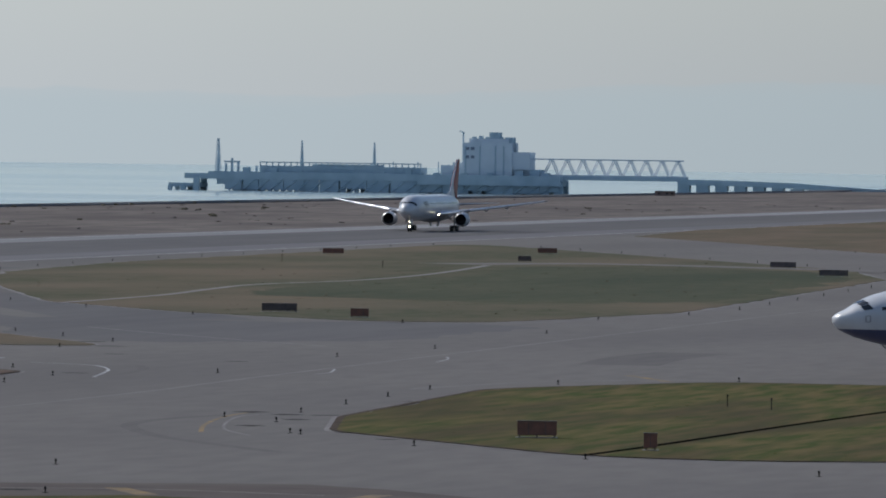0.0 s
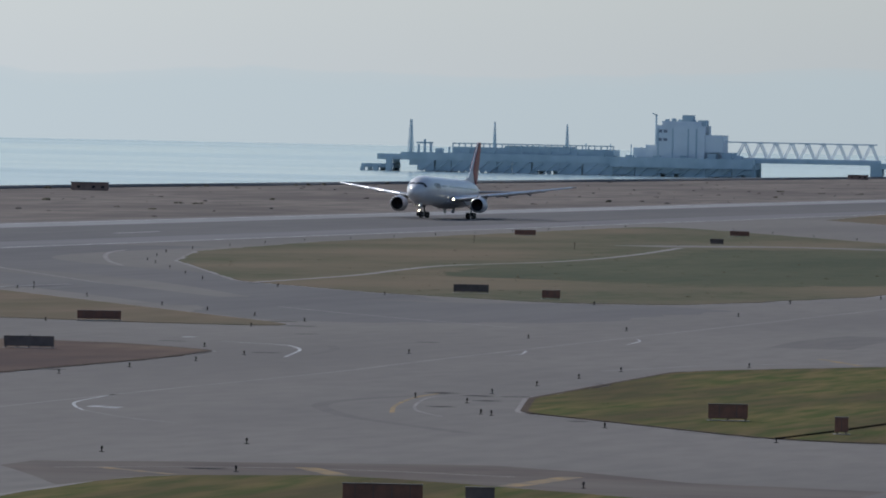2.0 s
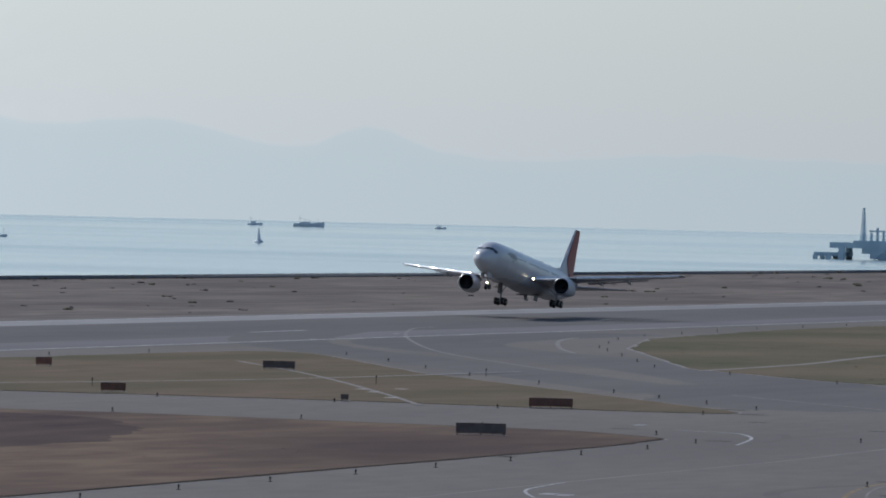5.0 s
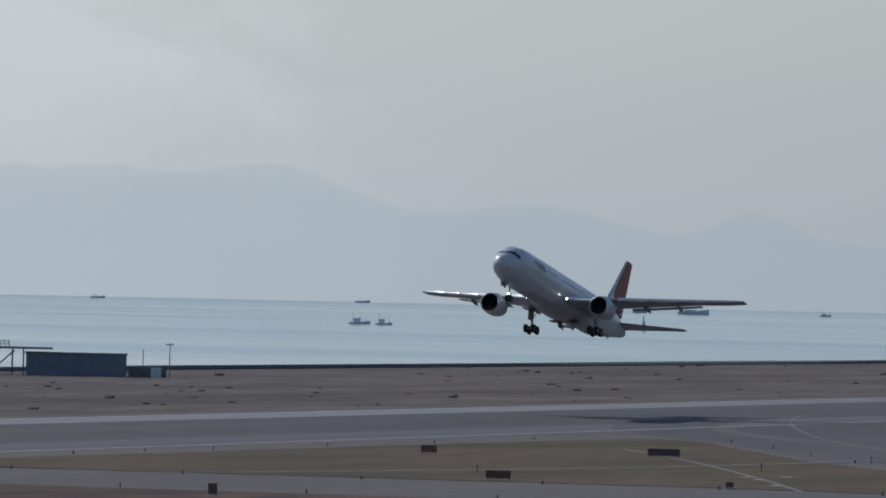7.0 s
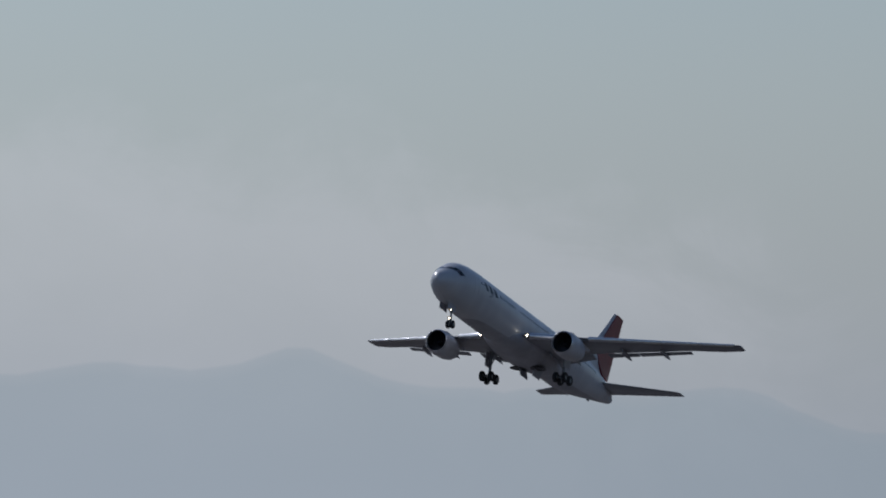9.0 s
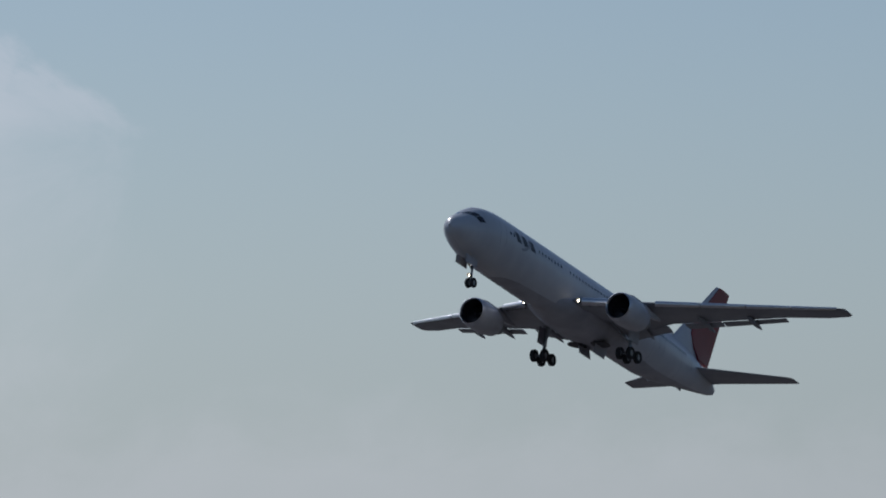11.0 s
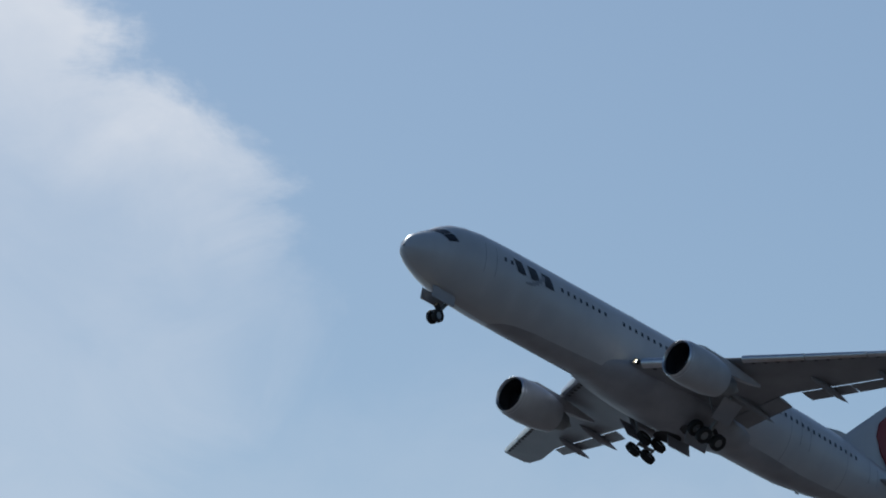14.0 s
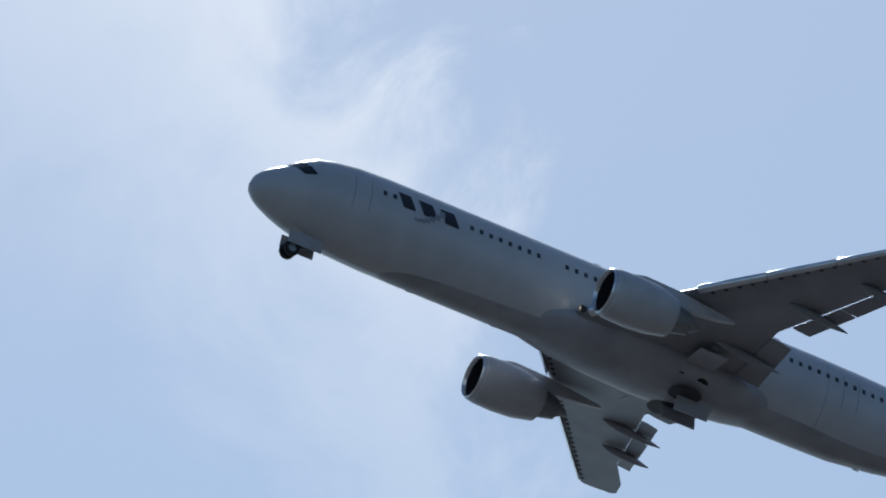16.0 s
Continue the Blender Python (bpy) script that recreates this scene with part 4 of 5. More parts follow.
for pts, w, mt, lb in (
        (polyline((1025, 321), (1003, 317.3), (958.5, 304.3), (909, 287.6), (863, 270.6), (834.6, 258.6)), 0.45, PALE_LINE, "worn curved centre line of the exit"),
        (polyline((834.6, 258.6), (760, 222), (690, 185), (640, 150)), 0.4, PALE_LINE, "faded centre line of the exit"),
        (polyline((940, 320.5), (967, 321.5)), 0.9, WHITE_LINE, "white dash on the runway"), (polyline((1109, 325.6), (1138, 326.6)), 0.9, WHITE_LINE, "white dash on the runway"),
        (polyline((970, 283), (953, 280.1), (928.2, 273.6), (891.8, 262.4), (866.6, 253.2)), 0.6, PALE_LINE, "faded curved edge line of the exit"),
        (polyline((577, 160), (573.4, 154.3), (569.7, 152.1), (560.7, 149.1), (544, 145.8)), 0.28, WHITE_LINE, "pale curved line round the brown grass tip"),
        (polyline((443.9, 112), (456, 114.8), (470, 117), (480, 117.5)), 0.32, YELLOW_LINE, "yellow edge line round the green grass tip"),
        (polyline((440.5, 108), (451, 112.3), (470.8, 116.2), (479, 114.8)), 0.2, PALE_LINE, "faded pale line beside the yellow one"),
        (polyline((250, 134.8), (406, 134.8), (460, 134.8), (516, 134), (568, 134.9), (800, 136), (1300, 138)), 0.3, PALE_LINE, "faded taxiway centre line"),
        (polyline((460, 134.8), (447, 133.4), (440, 131.5), (434, 129.2)), 0.22, WHITE_LINE, "white hook where the lines part"),
        (polyline((434, 129.2), (424.7, 123.6), (419.4, 119)), 0.25, PALE_LINE, "faded curved centre line towards the apron"),
        (polyline((562.3, 132.7), (566.3, 132.4), (575.3, 134.1)), 0.2, WHITE_LINE, "short white hooked marking"),
        (polyline((600, 131.1), (608.6, 132), (615, 133.5)), 0.2, WHITE_LINE, "short white hooked marking"),
        (polyline((532, 118.2), (545, 115.5), (556, 112.5), (569, 101)), 0.4, PALE_LINE, "pale edge line beside the grass"),
        (polyline((362, 109.2), (367, 102.6), (369, 95.2), (367, 86)), 0.3, PALE_LINE, "pale edge line of the near taxiway"),
        (polyline((363.5, 107.3), (358.4, 101.8)), 0.6, YELLOW_LINE, "yellow edge marking"),
        (polyline((369.9, 97.9), (363, 94.3)), 1.2, YELLOW_LINE, "yellow arrow marking"), (polyline((357, 84), (369, 83.4)), 1.2, YELLOW_LINE, "yellow arrow marking"),
        (polyline((575, 110), (561, 104)), 0.7, YELLOW_LINE, "short yellow marking")):
    ribbon("painted_line", pts, w, 0.012 if max(p.y for p in pts) > 299 else 0.006, mt, lb)
ribbon("repair_strip", polyline((473.5, 117.6), (463, 119.5), (452, 118.8), (437.5, 113.3), (428.6, 108.1), (418, 101)), 1.1, 0.003, REPAIR, "dark curved asphalt repair round the grass tip")
ribbon("repair_strip", polyline((546, 145.4), (556, 146), (566, 147.6), (574, 150)), 0.8, 0.003, REPAIR, "dark curved asphalt repair round the brown grass")
ribbon("repair_strip", polyline((602, 116), (622, 117.5), (642, 117)), 7.0, 0.003, REPAIR, "broad darker asphalt repair on the taxiway")
for x, y in ((440, 129.9), (439, 128.6), (405, 135.3), (586.7, 165.5), (669, 216.6), (660, 212.6), (643, 205.3), (673.5, 214), (905, 300), (960, 306)):
    ribbon("concrete_patch", [(x - 1.2, y), (x + 1.2, y + 0.2)], 1.0, 0.064 if y > 200 and x < 700 else 0.013, WHITE_LINE, "small pale concrete slab")
crack_rng = random.Random(9)
for x, y, ln in ((475.6, 114, 1.6), (467.4, 111.5, 1.2), (476, 111.2, 2.4), (504.9, 111.3, 1.4), (508.4, 110.7, 1.2), (455.4, 111.7, 1.0), (478.8, 117.4, 1.2), (438.8, 98.9, 0.9), (627, 166.7, 2.4),
                 (577, 177, 2.2), (575, 163.7, 2.0), (552, 149.5, 1.8), (502, 152.4, 2.4), (365, 102, 1.6), (640, 172, 2.5), (604, 160, 1.5), (590, 146, 1.4), (356, 98, 1.5), (360, 92, 1.2)):
    w = crack_rng.uniform(0.8, 2.2)
    ribbon("tar_patch", polyline((x - 0.12 * ln, y + 0.5 * ln), (x + 0.5, y + 0.1), (x + 0.12 * ln, y - 0.5 * ln)), w, 0.007, POST_DARK, "dark tar-sealed crack in the asphalt")
sheet("grass_patch", rounded([(852, 210, 8), (918, 219, 10), (960, 214, 10), (1019, 217, 10), (1096, 225, 8), (1098, 184, 10), (1030, 164, 10), (860, 154, 10), (835, 172, 10)], 5), 0.054, GRASS_LUSH, "darker green stretch of the grass island", "grass", depth=0.004, rough_edge=4.0)
sheet("scorched_patch", rounded([(548, 226, 9), (567, 219, 9), (558, 203, 9), (537, 192, 9), (506, 184, 9), (470, 183, 9), (430, 188, 9), (430, 228, 9)], 5), 0.0545, SCORCHED, "dark scorched stretch of the dead grass", "grass", depth=0.002, rough_edge=3.0)
# shade along the raised grass edge, put in as a dark brown strip
for nm, cs, mt, lb in (ISLANDS[2], ISLANDS[4]):
    loop = rounded(cs)
    ribbon("soil_edge", loop + loop[:2], 0.5, 0.059, EDGE_SHADE, "dark painted shade along the edge of the mown grass")


def facing(x, y, z=0.0, turn=0.0):
    """A pose at a place with local x across the view from the deck and local y away from it."""
    return pose(x, y, z, 0, 0, -math.degrees(math.atan2(x, y)) + turn)


def polar(az, dist, z=0.0, turn=0.0):
    return facing(dist * math.sin(radians(az)), dist * math.cos(radians(az)), z, turn)


def water_level(d):
    dep = 22 / d if d <= 3500 else 22 / 3500 + (0.00283 - 22 / 3500) * (d - 3500) / 1380
    return 18 - d * dep


# ---------------------------------------------------------------- taxiway signs and lights
def taxiway_sign(x, y, w, h, mat, label, z=0.05, turn=0.0):
    s = empty("taxiway_sign", label, "sign", "taxiway signs", facing(x, y, z, turn))
    bm = box(bmesh.new(), -w / 2, w / 2, -0.16, 0.16, 0.15, 0.15 + h)
    bmesh.ops.bevel(bm, geom=bm.edges[:], offset=0.03, segments=2, affect="EDGES")
    part("panel", bm, mat, s)
    part("frame", box(bmesh.new(), -w / 2 - 0.03, w / 2 + 0.03, -0.19, 0.19, 0.15 + h, 0.2 + h), SIGN_DARK, s)
    k = max(2, round(w / 0.75))
    for i in range(k):
        u = -w / 2 + 0.15 + (w - 0.3) * i / (k - 1)
        part("leg", rod(bmesh.new(), (u, 0, -0.05), (u, 0, 0.17), 0.05), SIGN_DARK, s)
        if i:
            um = u - (w - 0.3) / (k - 1) / 2
            part("seam", box(bmesh.new(), um - 0.015, um + 0.015, -0.175, -0.16, 0.19, 0.11 + h), SIGN_DARK, s)
    part("footing", box(bmesh.new(), -w / 2 - 0.1, w / 2 + 0.1, -0.35, 0.35, -0.06, 0.03), CONCRETE, s)
    return s


BROWN, DARK = "rusty brown back of a wide taxiway sign on legs", "dark grey taxiway sign box on short legs"
for x, y, w, h, mt, lb in (
        (767, 185, 3.8, 0.75, SIGN_DARK, DARK), (749, 172, 1.9, 0.75, SIGN_BACK, BROWN), (446, 91, 2.45, 0.85, SIGN_BACK, BROWN),
        (431, 81, 0.8, 0.85, SIGN_BACK, "small rusty brown sign box by the drain"), (1186, 277, 3.5, 0.75, SIGN_BACK, BROWN), (1232, 250, 3.3, 0.75, SIGN_BACK, BROWN),
        (1140, 235, 2.1, 0.7, SIGN_DARK, DARK), (626, 185, 3.9, 0.7, SIGN_BACK, BROWN), (546, 167, 3.9, 0.75, SIGN_DARK, DARK),
        (628, 205, 0.7, 0.4, SIGN_DARK, "small dark equipment box in the grass"), (722, 269, 1.7, 0.7, SIGN_BACK, BROWN), (737, 248, 3.4, 0.7, SIGN_DARK, DARK),
        (633, 229, 2.3, 0.65, SIGN_BACK, BROWN), (337, 85.4, 3.8, 0.72, SIGN_BACK, BROWN), (341, 81.6, 1.4, 0.5, SIGN_DARK, "low dark equipment box"),
        (561, 228, 0.75, 0.8, SIGN_DARK, DARK), (1120, 190, 4.0, 0.75, SIGN_DARK, DARK), (1052, 171, 4.2, 0.75, SIGN_DARK, DARK)):
    taxiway_sign(x, y, w, h, mt, lb)


def edge_light(m):
    e = empty("edge_light", "small dark taxiway edge light on a stem", "light", "taxiway edge lights", m)
    part("stem", rod(bmesh.new(), (0, 0, -0.05), (0, 0, 0.2), 0.035), POST_DARK, e)
    part("lens", lathe([(0.18, 0.05), (0.21, 0.07), (0.31, 0.06), (0.34, 0.03)], 10, "z"), POST_DARK, e)
    part("base", lathe([(-0.05, 0.16), (0.03, 0.15)], 10, "z"), POST_DARK, e)
    return e


first_light = edge_light(pose(470, 117, 0))
for i, (nm, cs, mt, lb) in enumerate(ISLANDS):
    line = rounded([(x, y, r) for x, y, r in cs], 4)
    cx, cy = sum(p.x for p in line) / len(line), sum(p.y for p in line) / len(line)
    left = 0.0
    for a, b in zip(line, line[1:] + line[:1]):
        ln = (b - a).length
        while left < ln:
            p = a + (b - a) * (left / max(ln, 1e-6))
            n2 = (b - a).normalized()
            q = p + Vector((n2.y, -n2.x)) * (4.0 if (Vector((n2.y, -n2.x)).dot(p - Vector((cx, cy))) > 0) else -4.0)
            if 340 < q.x < 1350:
                copy_thing(first_light, pose(q.x, q.y, 0.0))
            left += 17.0 if q.x < 700 else 30.0
        left -= ln
for x, y in ((395, 108), (402, 66), (380, 112), (640, 140), (560, 140), (610, 142), (700, 142)):
    copy_thing(first_light, pose(x, y, 0))


def marker_post(x, y, h):
    e = empty("marker_post", "thin dark marker post with a small head", "post", "marker posts", facing(x, y, 0.0))
    part("pole", rod(bmesh.new(), (0, 0, -0.1), (0, 0, h), 0.035), POST_DARK, e)
    part("head", box(bmesh.new(), -0.06, 0.06, -0.05, 0.05, h - 0.1, h + 0.1), POST_DARK, e)


for x, y, h in ((1100, 265, 1.1), (1060, 240, 1.0), (737, 225, 0.7), (652, 238, 0.7), (690, 222, 0.8), (508, 90, 0.8), (503, 86, 0.8)):
    marker_post(x, y, h)


# ---------------------------------------------------------------- shore: shed, canopy, lamps, huts, scrub
def ribbed_wall(bm, x0, x1, y, z0, z1, step=0.6):
    n = int((x1 - x0) / step)
    for i in range(n):
        box(bm, x0 + i * step + 0.1, x0 + i * step + 0.32, y - 0.06, y, z0, z1)


def shore_station():
    m = facing(1213, 520, -0.12)
    s = empty("storage_shed", "slate blue corrugated storage shed by the seawall", "shed", m=m)
    part("wall", box(bmesh.new(), -9, 9, -4, 4, 0, 3.9), SHED_BLUE, s, smooth=False)
    part("roof", box(bmesh.new(), -9.25, 9.25, -4.3, 4.3, 3.9, 4.2), SHED_GREY, s)
    bm = bmesh.new()
    ribbed_wall(bm, -9, 9, -4.0, 0, 3.85)
    part("cladding_ribs", bm, SHED_BLUE, s, smooth=False)
    for u in (4.6, 6.6):
        part("door", box(bmesh.new(), u - 0.55, u + 0.55, -4.1, -4.0, 0, 2.4), SHED_BLUE, s, "slate blue door")
    c = empty("canopy", "open steel canopy with cross-braced columns", "canopy", m=m)
    part("roof", box(bmesh.new(), -33.5, -4.3, -5, 3, 4.7, 5.05), SHED_GREY, c)
    cols = [-33, -28.6, -25, -21, -19, -11.5, -9.5]
    for u in cols:
        part("column", box(bmesh.new(), u - 0.12, u + 0.12, -3.4, -3.16, 0, 4.7), SHED_GREY, c)
        part("column", box(bmesh.new(), u - 0.12, u + 0.12, 2.1, 2.34, 0, 4.7), SHED_GREY, c)
    for a, b in zip(cols[:4], cols[1:5]):
        part("brace", rod(bmesh.new(), (a, -3.2, 0.4), (b, -3.2, 4.5), 0.06), POST_DARK, c)
        part("brace", rod(bmesh.new(), (b, -3.2, 0.4), (a, -3.2, 4.5), 0.06), POST_DARK, c)
    for z in (5.6, 6.1):
        part("rail", rod(bmesh.new(), (-25.6, -3, z), (-12, -3, z), 0.06), STEEL, c)
    for k in range(18):
        u = -25.6 + 0.8 * k
        part("post", rod(bmesh.new(), (u, -3, 5.05), (u - 0.25, -3, 6.25), 0.09), STEEL, c)
    part("mast", rod(bmesh.new(), (-18.8, -2, 5.0), (-18.8, -2, 9.2), 0.12, 0.05), STEEL, c)
    part("tank", box(bmesh.new(), -19.3, -18.2, -2.5, -1.4, 5.0, 6.6), SHED_GREY, c)
    part("stair", box(bmesh.new(), -2.9, 2.9, -0.5, 0.5, -0.12, 0.12, pose(-13.2, -3.5, 2.5, 0, -42, 0)), POST_DARK, c)
    part("plant_room", box(bmesh.new(), -18.3, -14, -3.9, 2, 0, 3.6), SHED_BLUE, c)
    ramp = loft([[Vector((u, -11, 0.0)), Vector((u, -11, 0.1)), Vector((u, 9, h)), Vector((u, 9, 0.0))] for u, h in ((-66, 2.2), (-40, 1.9), (-17, 0.5))])
    a = tagged(part("concrete_ramp", ramp, PALE_APRON, at=m, smooth=False), "pale pinkish concrete ramp beside the canopy", "ramp", kind="structure")
    b = tagged(part("barrier_wall", box(bmesh.new(), -62, -16.6, -11.6, -11.2, 0, 0.55), SHED_GREY, at=m), "low grey concrete barrier wall", "wall")
    w = tagged(part("low_block_wall", box(bmesh.new(), 9.4, 16.2, -1, -0.6, 0, 1.7), SHED_GREY, at=m), "low grey block wall beside the shed", "wall")
    p = tagged(part("ground_tank", box(bmesh.new(), 13.4, 15.3, -2.6, -1.4, 0, 1.75), PIER_PALE, at=m), "pale box tank beside the wall", "tank")
    l = empty("lamp_post", "steel lamp post with two pale heads", "lamp post", m=m @ pose(16.8, 0, 0))
    part("pole", rod(bmesh.new(), (0, 0, 0), (0, 0, 5.9), 0.1, 0.07), SHED_GREY, l)
    for k in (-1, 1):
        part("lamp_head", box(bmesh.new(), 0.05 * k, 0.7 * k, -0.2, 0.2, 5.85, 6.15), BOAT_PALE, l)
    copy_thing(l, polar(65.0, 1290, 0.0))
    q = tagged(part("pole", rod(bmesh.new(), (12, 0, 0), (12, 0, 5.0), 0.07), POST_DARK, at=m), "plain dark steel pole", "pole")


shore_station()
for x, y, w, h in ((1776, 528, 9.4, 1.9), (2897, 540, 8.2, 1.7)):
    e = empty("hut", "low reddish brown flat-roofed hut by the seawall", "hut", "seawall huts", facing(x, y, -0.12))
    part("wall", box(bmesh.new(), -w / 2, w / 2, -2, 2, 0, h), HUT_RED, e)
    part("roof", box(bmesh.new(), -w / 2 - 0.25, w / 2 + 0.25, -2.3, 2.3, h, h + 0.22), SHED_GREY, e)
    for k in (-0.3, 0.1, 0.35):
        part("vent", box(bmesh.new(), w * k - 0.4, w * k + 0.4, -2.04, -2.0, 0.6, 1.2), POST_DARK, e)

rng = random.Random(4)


ICO = bmesh.new()
bmesh.ops.create_icosphere(ICO, subdivisions=1, radius=1.0)
ICO_V = [v.co.copy() for v in ICO.verts]
ICO_F = [[v.index for v in f.verts] for f in ICO.faces]
ICO.free()


def within(x, y, loop):
    hit = False
    for p, q in zip(loop, loop[1:] + loop[:1]):
        if (p.y > y) != (q.y > y) and x < p.x + (y - p.y) / (q.y - p.y) * (q.x - p.x):
            hit = not hit
    return hit


def scrub(name, n, x0, x1, y0, y1, size, mat, label, squash=0.6, island=None):
    loop = rounded(ISLANDS[island][1], 4) if island is not None else None
    verts, faces = [], []
    for _ in range(n):
        x = x0 + (x1 - x0) * rng.random() ** 1.3
        y, s = rng.uniform(y0, y1), size * rng.uniform(0.4, 1.4)
        if loop and not within(x, y, loop):
            continue
        for k in range(rng.randint(2, 5)):
            c = Vector((x + rng.gauss(0, s), y + rng.gauss(0, s * 0.6), -0.15 + s * 0.2))
            d = Vector((s * rng.uniform(0.6, 1.3), s * rng.uniform(0.6, 1.2), s * squash * rng.uniform(0.5, 1.2)))
            base = len(verts)
            for v in ICO_V:
                verts.append((c.x + v.x * d.x + rng.gauss(0, 0.12) * s, c.y + v.y * d.y + rng.gauss(0, 0.12) * s, c.z + v.z * d.z + rng.gauss(0, 0.1) * s))
            faces += [[i + base for i in f] for f in ICO_F]
    me = bpy.data.meshes.new(name)
    me.from_pydata(verts, [], faces)
    me.materials.append(mat)
    tagged(new(name, me), label, "scrub", kind="stuff")


scrub("scrub", 45, 850, 2400, 385, 545, 0.7, BUSH, "low dull scrub clumps in the dry grass strip", 0.45)
scrub("dry_tufts", 260, 850, 2600, 376, 546, 0.35, GRASS_DRY, "straw-coloured grass tufts along the strip", 0.45)
scrub("grass_tufts", 3600, 424, 558, 45, 109, 0.2, GRASS, "uneven green and brown tufts in the mown grass", 0.5, 2)
scrub("brown_tufts", 900, 440, 566, 158, 276, 0.25, GRASS_BROWN, "brown tufts in the dead grass", 0.4, 4)
scrub("faded_tufts", 1600, 770, 1250, 160, 250, 0.3, GRASS_MIXED, "faded tufts in the winter grass", 0.4, 0)
scrub("seawall_weeds", 60, 900, 2600, 546, 549, 0.5, BUSH, "dark weeds along the seawall", 0.9)


# ---------------------------------------------------------------- pier, plant, truss bridge, boats
PM = polar(77.7, 3500, -4.0, -10)


def lattice_mast(u, v, z0, z1, w):
    e = empty("lattice_mast", "thin steel lattice mast on the pier", "mast", "pier masts", PM @ pose(u, v, z0))
    h = z1 - z0
    for a in (-1, 1):
        for b in (-1, 1):
            part("leg", rod(bmesh.new(), (a * w, b * w, 0), (a * w * 0.3, b * w * 0.3, h), 0.14, 0.1), PIER_STEEL, e)
    part("ladder_core", rod(bmesh.new(), (0, 0, 0), (0.25 * w, 0, h), 0.62 * w, 0.25 * w), PIER_STEEL, e)
    n = int(h / 2.2)
    for k in range(n):
        p, q = k / n, (k + 1) / n
        for a in (-1, 1):
            part("brace", rod(bmesh.new(), (a * w * (1 - 0.7 * p), -w * (1 - 0.7 * p), h * p), (-a * w * (1 - 0.7 * q), -w * (1 - 0.7 * q), h * q), 0.08), PIER_STEEL, e)


pier = empty("pier", "long hazy blue-grey steel pier platform on piles in the sea", "pier", m=PM)
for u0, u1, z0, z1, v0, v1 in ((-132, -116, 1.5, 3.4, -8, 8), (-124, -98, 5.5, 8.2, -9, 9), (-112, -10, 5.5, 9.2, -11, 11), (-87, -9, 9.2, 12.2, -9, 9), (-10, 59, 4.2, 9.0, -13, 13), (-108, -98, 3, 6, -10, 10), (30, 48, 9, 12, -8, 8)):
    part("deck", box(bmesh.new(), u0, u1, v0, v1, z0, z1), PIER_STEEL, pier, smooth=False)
for k in range(30):
    u = -131 + 6.5 * k
    if u > -104 or u < -112:
        w = rng.uniform(0.9, 2.0) if u < -10 else 2.2
        for v in (-9, 8):
            part("pile_leg", box(bmesh.new(), u - w, u + w, v - 1, v + 1, -2, 6.5 if u > -120 else 2.0), PIER_STEEL, pier, smooth=False)
for k in range(27):
    u = -87 + 3.0 * k
    part("rack_post", box(bmesh.new(), u - 0.25, u + 0.25, -9.2, -8.7, 9, 14), PIER_STEEL, pier, smooth=False)
part("rack_beam", box(bmesh.new(), -87.3, -8.7, -9.3, -8.6, 13.6, 14.1), PIER_STEEL, pier)
part("pipe_rack", box(bmesh.new(), -62, -30, -8, 8, 11.5, 13.2), PIER_STEEL, pier)
for u, z in ((-105, 13), (-102, 15.5), (-99, 14), (-94, 11.5), (-90, 12), (-84, 11)):
    part("pipe_tower", rod(bmesh.new(), (u, -3, 8), (u, -3, z), 0.7, 0.6, 8), PIER_STEEL, pier)
part("pipe_bridge", box(bmesh.new(), -106, -98, -3.5, -2.8, 13.4, 14.2), PIER_STEEL, pier)
for u in (-24, -12, -2, 3):
    part("davit", rod(bmesh.new(), (u, 0, 9), (u, 0, 15 if u < 0 else 14), 0.3), PIER_STEEL, pier)
u = -104.0
while u < 57:
    w = rng.uniform(6, 15)
    part("pile_cap", box(bmesh.new(), u, min(u + w, 58), -10.6, -9.6, rng.choice((-1, -1, 0.6, 1.6)), 6.6), PIER_STEEL, pier, smooth=False)
    u += w + rng.choice((0.3, 0.8, 1.6))
for k in range(24):
    u = -102 + 6.6 * k
    part("cross_brace", rod(bmesh.new(), (u, -10.8, 0), (u + 6.6, -10.8, 5.4), 0.35, sides=4), PIER_STEEL, pier, smooth=False)
    if k % 2:
        part("deck_unit", box(bmesh.new(), u, u + rng.uniform(2, 4), -10, -6, 9.0, 9.0 + rng.uniform(0.8, 2.6)), PIER_STEEL, pier, smooth=False)
lattice_mast(-109.5, 0, 8.5, 25.0, 1.3)
lattice_mast(-68.5, 0, 12.0, 24.5, 0.7)
lattice_mast(-33.2, 0, 12.0, 24.0, 0.7)

plant = empty("plant_building", "hazy pale blocky plant building on the pier", "building", m=PM @ pose(0, 0, 9.0))
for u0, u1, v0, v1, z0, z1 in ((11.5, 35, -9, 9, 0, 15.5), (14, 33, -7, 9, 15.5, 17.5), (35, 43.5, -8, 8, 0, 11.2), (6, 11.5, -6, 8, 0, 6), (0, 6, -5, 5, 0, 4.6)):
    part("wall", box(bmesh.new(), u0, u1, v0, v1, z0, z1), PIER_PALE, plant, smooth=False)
for u0, u1, z1 in ((23.5, 28.4, 20.5), (31, 35, 18.2)):
    part("tower", box(bmesh.new(), u0, u1, -6, 2, 10, z1), PIER_STEEL, plant, smooth=False)
for u in (12.5, 19.5, 27, 31):
    part("downpipe", box(bmesh.new(), u - 0.3, u + 0.3, -9.3, -9.0, 0, 14), PIER_STEEL, plant)
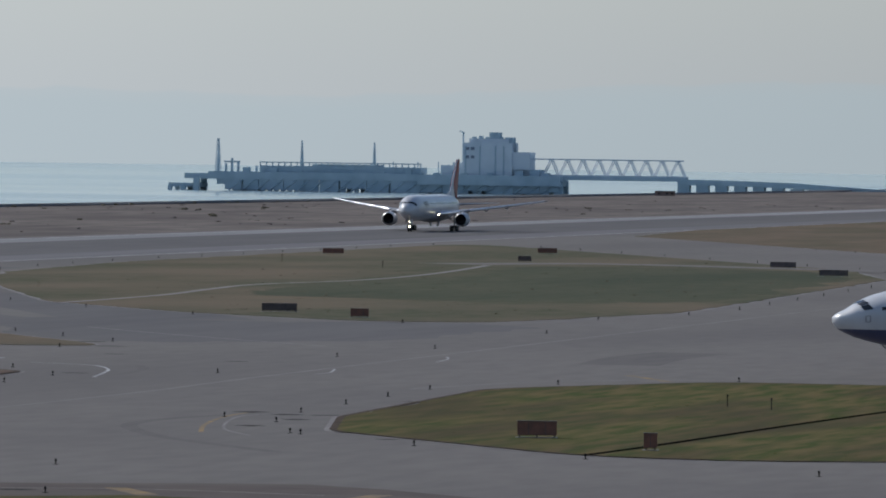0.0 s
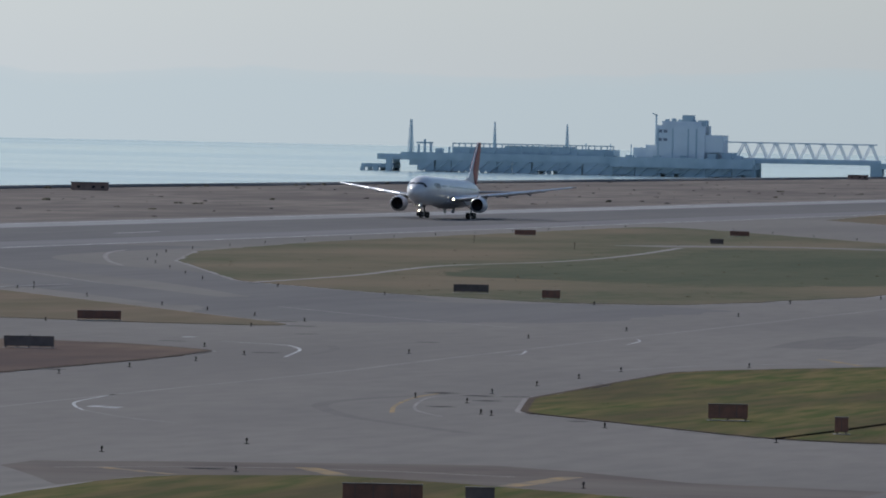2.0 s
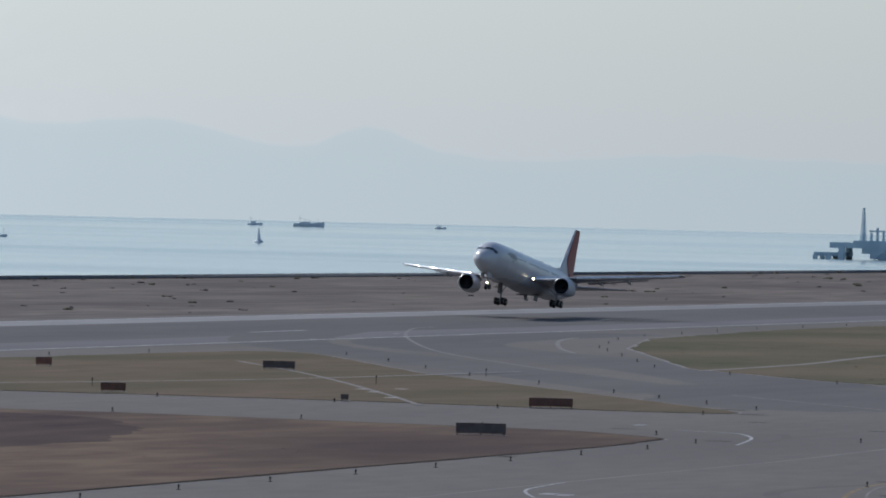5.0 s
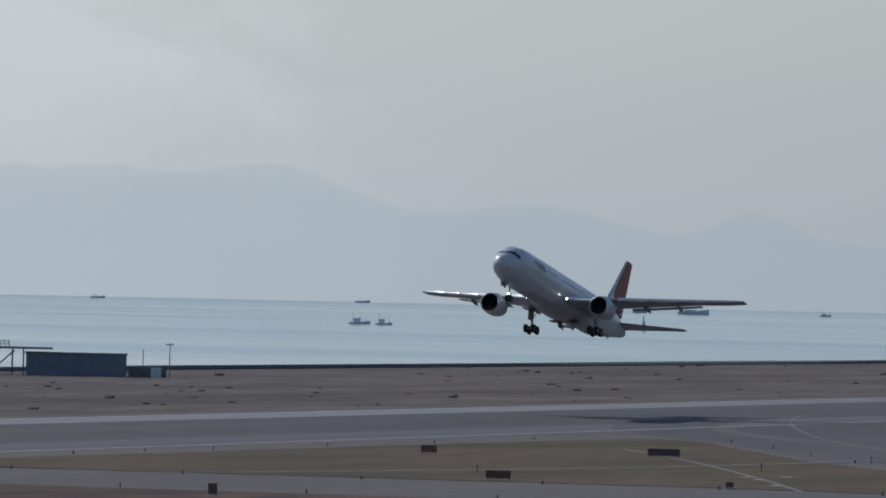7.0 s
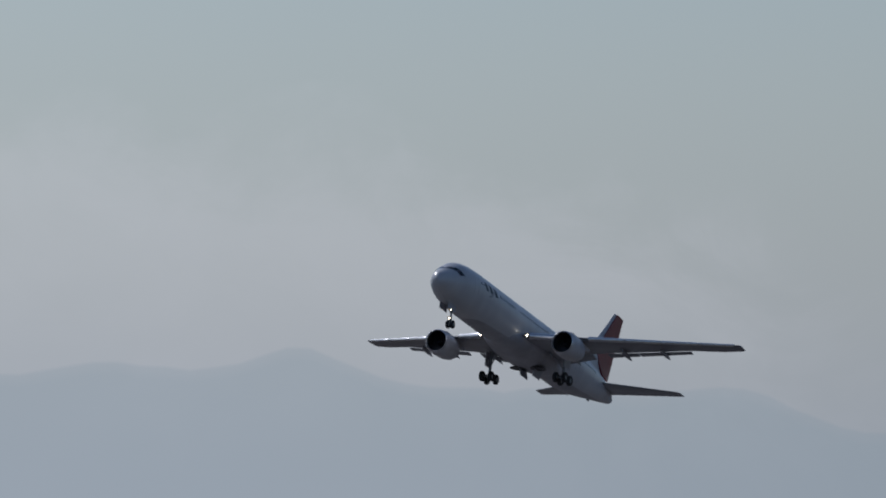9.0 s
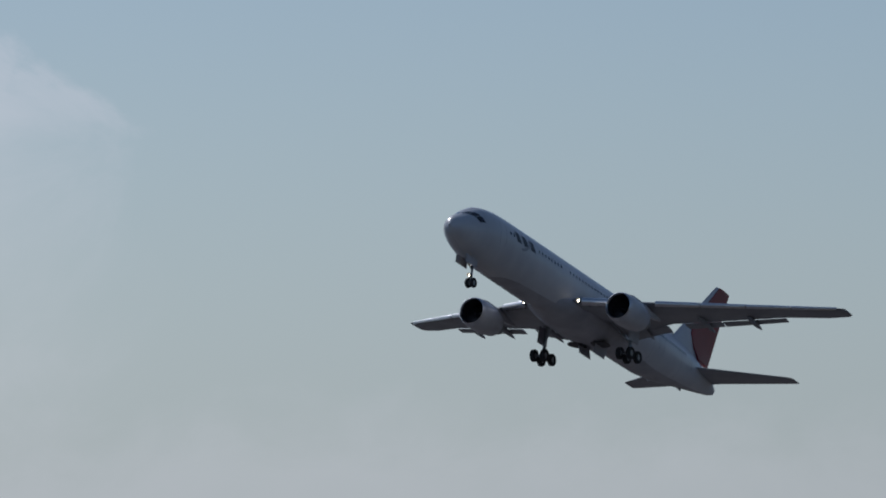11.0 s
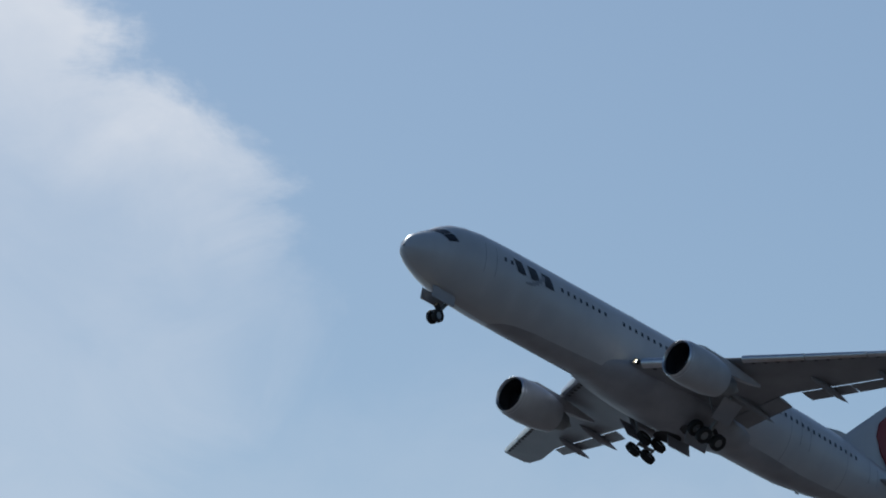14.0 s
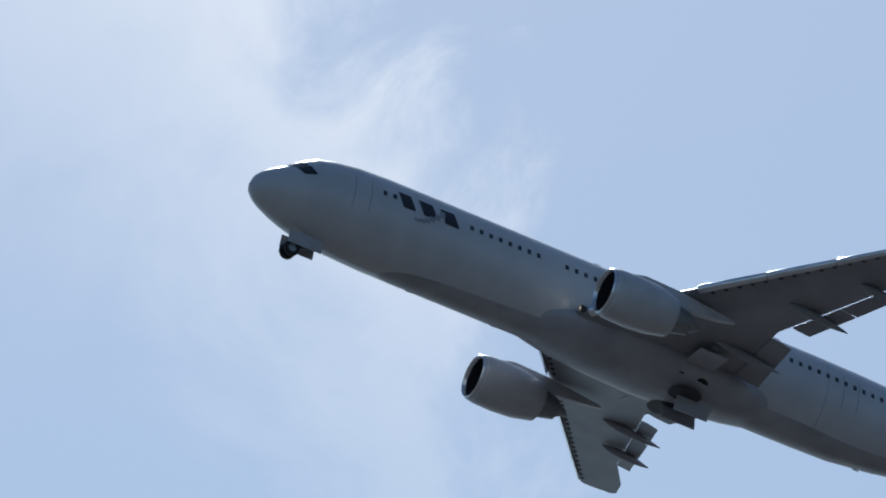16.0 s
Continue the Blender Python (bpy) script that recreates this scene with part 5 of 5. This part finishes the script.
for u in (13.5, 16):
    for z in (8, 12):
        part("window", box(bmesh.new(), u - 0.9, u + 0.9, -9.1, -9.0, z, z + 1.4), SHED_BLUE, plant)
for k in range(5):
    part("rooftop_unit", box(bmesh.new(), 15 + 3.2 * k, 17 + 3.2 * k, -5, -3, 17.5, 18.4 + 0.4 * (k % 2)), PIER_STEEL, plant)
part("stack", rod(bmesh.new(), (10.6, -4, 0), (10.6, -4, 20.5), 0.5, 0.4, 8), PIER_STEEL, plant)
part("crane_jib", rod(bmesh.new(), (8.8, -4, 21), (11.2, -4, 20), 0.3), PIER_STEEL, plant)

bridge = empty("truss_bridge", "hazy pale steel truss bridge from the pier to a causeway", "bridge", m=PM @ pose(0, 0, 8.2))
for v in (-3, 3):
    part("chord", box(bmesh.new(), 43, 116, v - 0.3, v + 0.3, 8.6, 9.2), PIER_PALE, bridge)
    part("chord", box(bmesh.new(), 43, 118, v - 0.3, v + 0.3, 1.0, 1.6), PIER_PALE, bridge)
    for k in range(9):
        a = 49 + 7.6 * k
        for b, c in ((a, a + 3.6), (a + 7.2, a + 3.9)):
            part("diagonal", rod(bmesh.new(), (b, v, 1.2), (c, v, 8.9), 0.3, sides=4), PIER_PALE, bridge)
part("deck", box(bmesh.new(), 43, 118, -4, 4, -0.9, 1.0), PIER_STEEL, bridge)
cause = empty("causeway", "low dark causeway viaduct on short piers", "causeway", m=PM @ pose(0, 0, 1.2))
rings = [[Vector((u, -5, z - 2.6)), Vector((u, 5, z - 2.6)), Vector((u, 5, z)), Vector((u, -5, z))] for u, z in ((114, 7.2), (140, 7.0), (170, 6.2), (195, 4.6), (230, 2.6))]
part("deck", loft(rings), PIER_STEEL, cause, smooth=False)
for k in range(10):
    part("pier", box(bmesh.new(), 114 + 9 * k, 119.5 + 9 * k, -4, 4, -2, 5.5 - 0.35 * k), PIER_STEEL, cause, smooth=False)


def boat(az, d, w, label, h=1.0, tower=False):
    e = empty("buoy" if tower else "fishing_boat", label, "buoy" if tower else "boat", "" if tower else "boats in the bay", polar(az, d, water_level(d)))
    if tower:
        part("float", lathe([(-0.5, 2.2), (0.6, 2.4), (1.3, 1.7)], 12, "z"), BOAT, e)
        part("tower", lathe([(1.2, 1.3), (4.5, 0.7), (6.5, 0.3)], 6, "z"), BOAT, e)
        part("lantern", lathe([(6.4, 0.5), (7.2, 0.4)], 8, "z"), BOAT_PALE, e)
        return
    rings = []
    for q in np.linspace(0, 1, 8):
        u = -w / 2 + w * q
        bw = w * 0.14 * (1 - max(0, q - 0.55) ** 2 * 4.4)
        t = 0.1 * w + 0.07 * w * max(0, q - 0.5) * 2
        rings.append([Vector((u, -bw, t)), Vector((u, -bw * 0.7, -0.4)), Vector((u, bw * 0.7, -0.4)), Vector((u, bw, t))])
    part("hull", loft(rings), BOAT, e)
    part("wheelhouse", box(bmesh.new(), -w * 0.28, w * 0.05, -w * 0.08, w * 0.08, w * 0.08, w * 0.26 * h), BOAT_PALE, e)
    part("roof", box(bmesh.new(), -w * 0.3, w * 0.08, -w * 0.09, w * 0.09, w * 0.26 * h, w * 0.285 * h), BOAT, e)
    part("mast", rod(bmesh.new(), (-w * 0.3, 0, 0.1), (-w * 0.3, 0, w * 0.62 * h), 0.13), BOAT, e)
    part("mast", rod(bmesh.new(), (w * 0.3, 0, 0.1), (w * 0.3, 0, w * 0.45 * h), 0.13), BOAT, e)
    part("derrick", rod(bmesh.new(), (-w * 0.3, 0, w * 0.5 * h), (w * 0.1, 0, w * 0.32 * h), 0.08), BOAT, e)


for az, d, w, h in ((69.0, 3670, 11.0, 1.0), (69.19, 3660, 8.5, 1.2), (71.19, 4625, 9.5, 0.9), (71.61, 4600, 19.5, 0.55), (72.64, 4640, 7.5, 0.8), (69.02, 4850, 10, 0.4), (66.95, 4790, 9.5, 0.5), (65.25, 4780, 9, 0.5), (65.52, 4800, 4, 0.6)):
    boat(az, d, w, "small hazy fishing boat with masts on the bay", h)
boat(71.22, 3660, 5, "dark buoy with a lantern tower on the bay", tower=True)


motions()
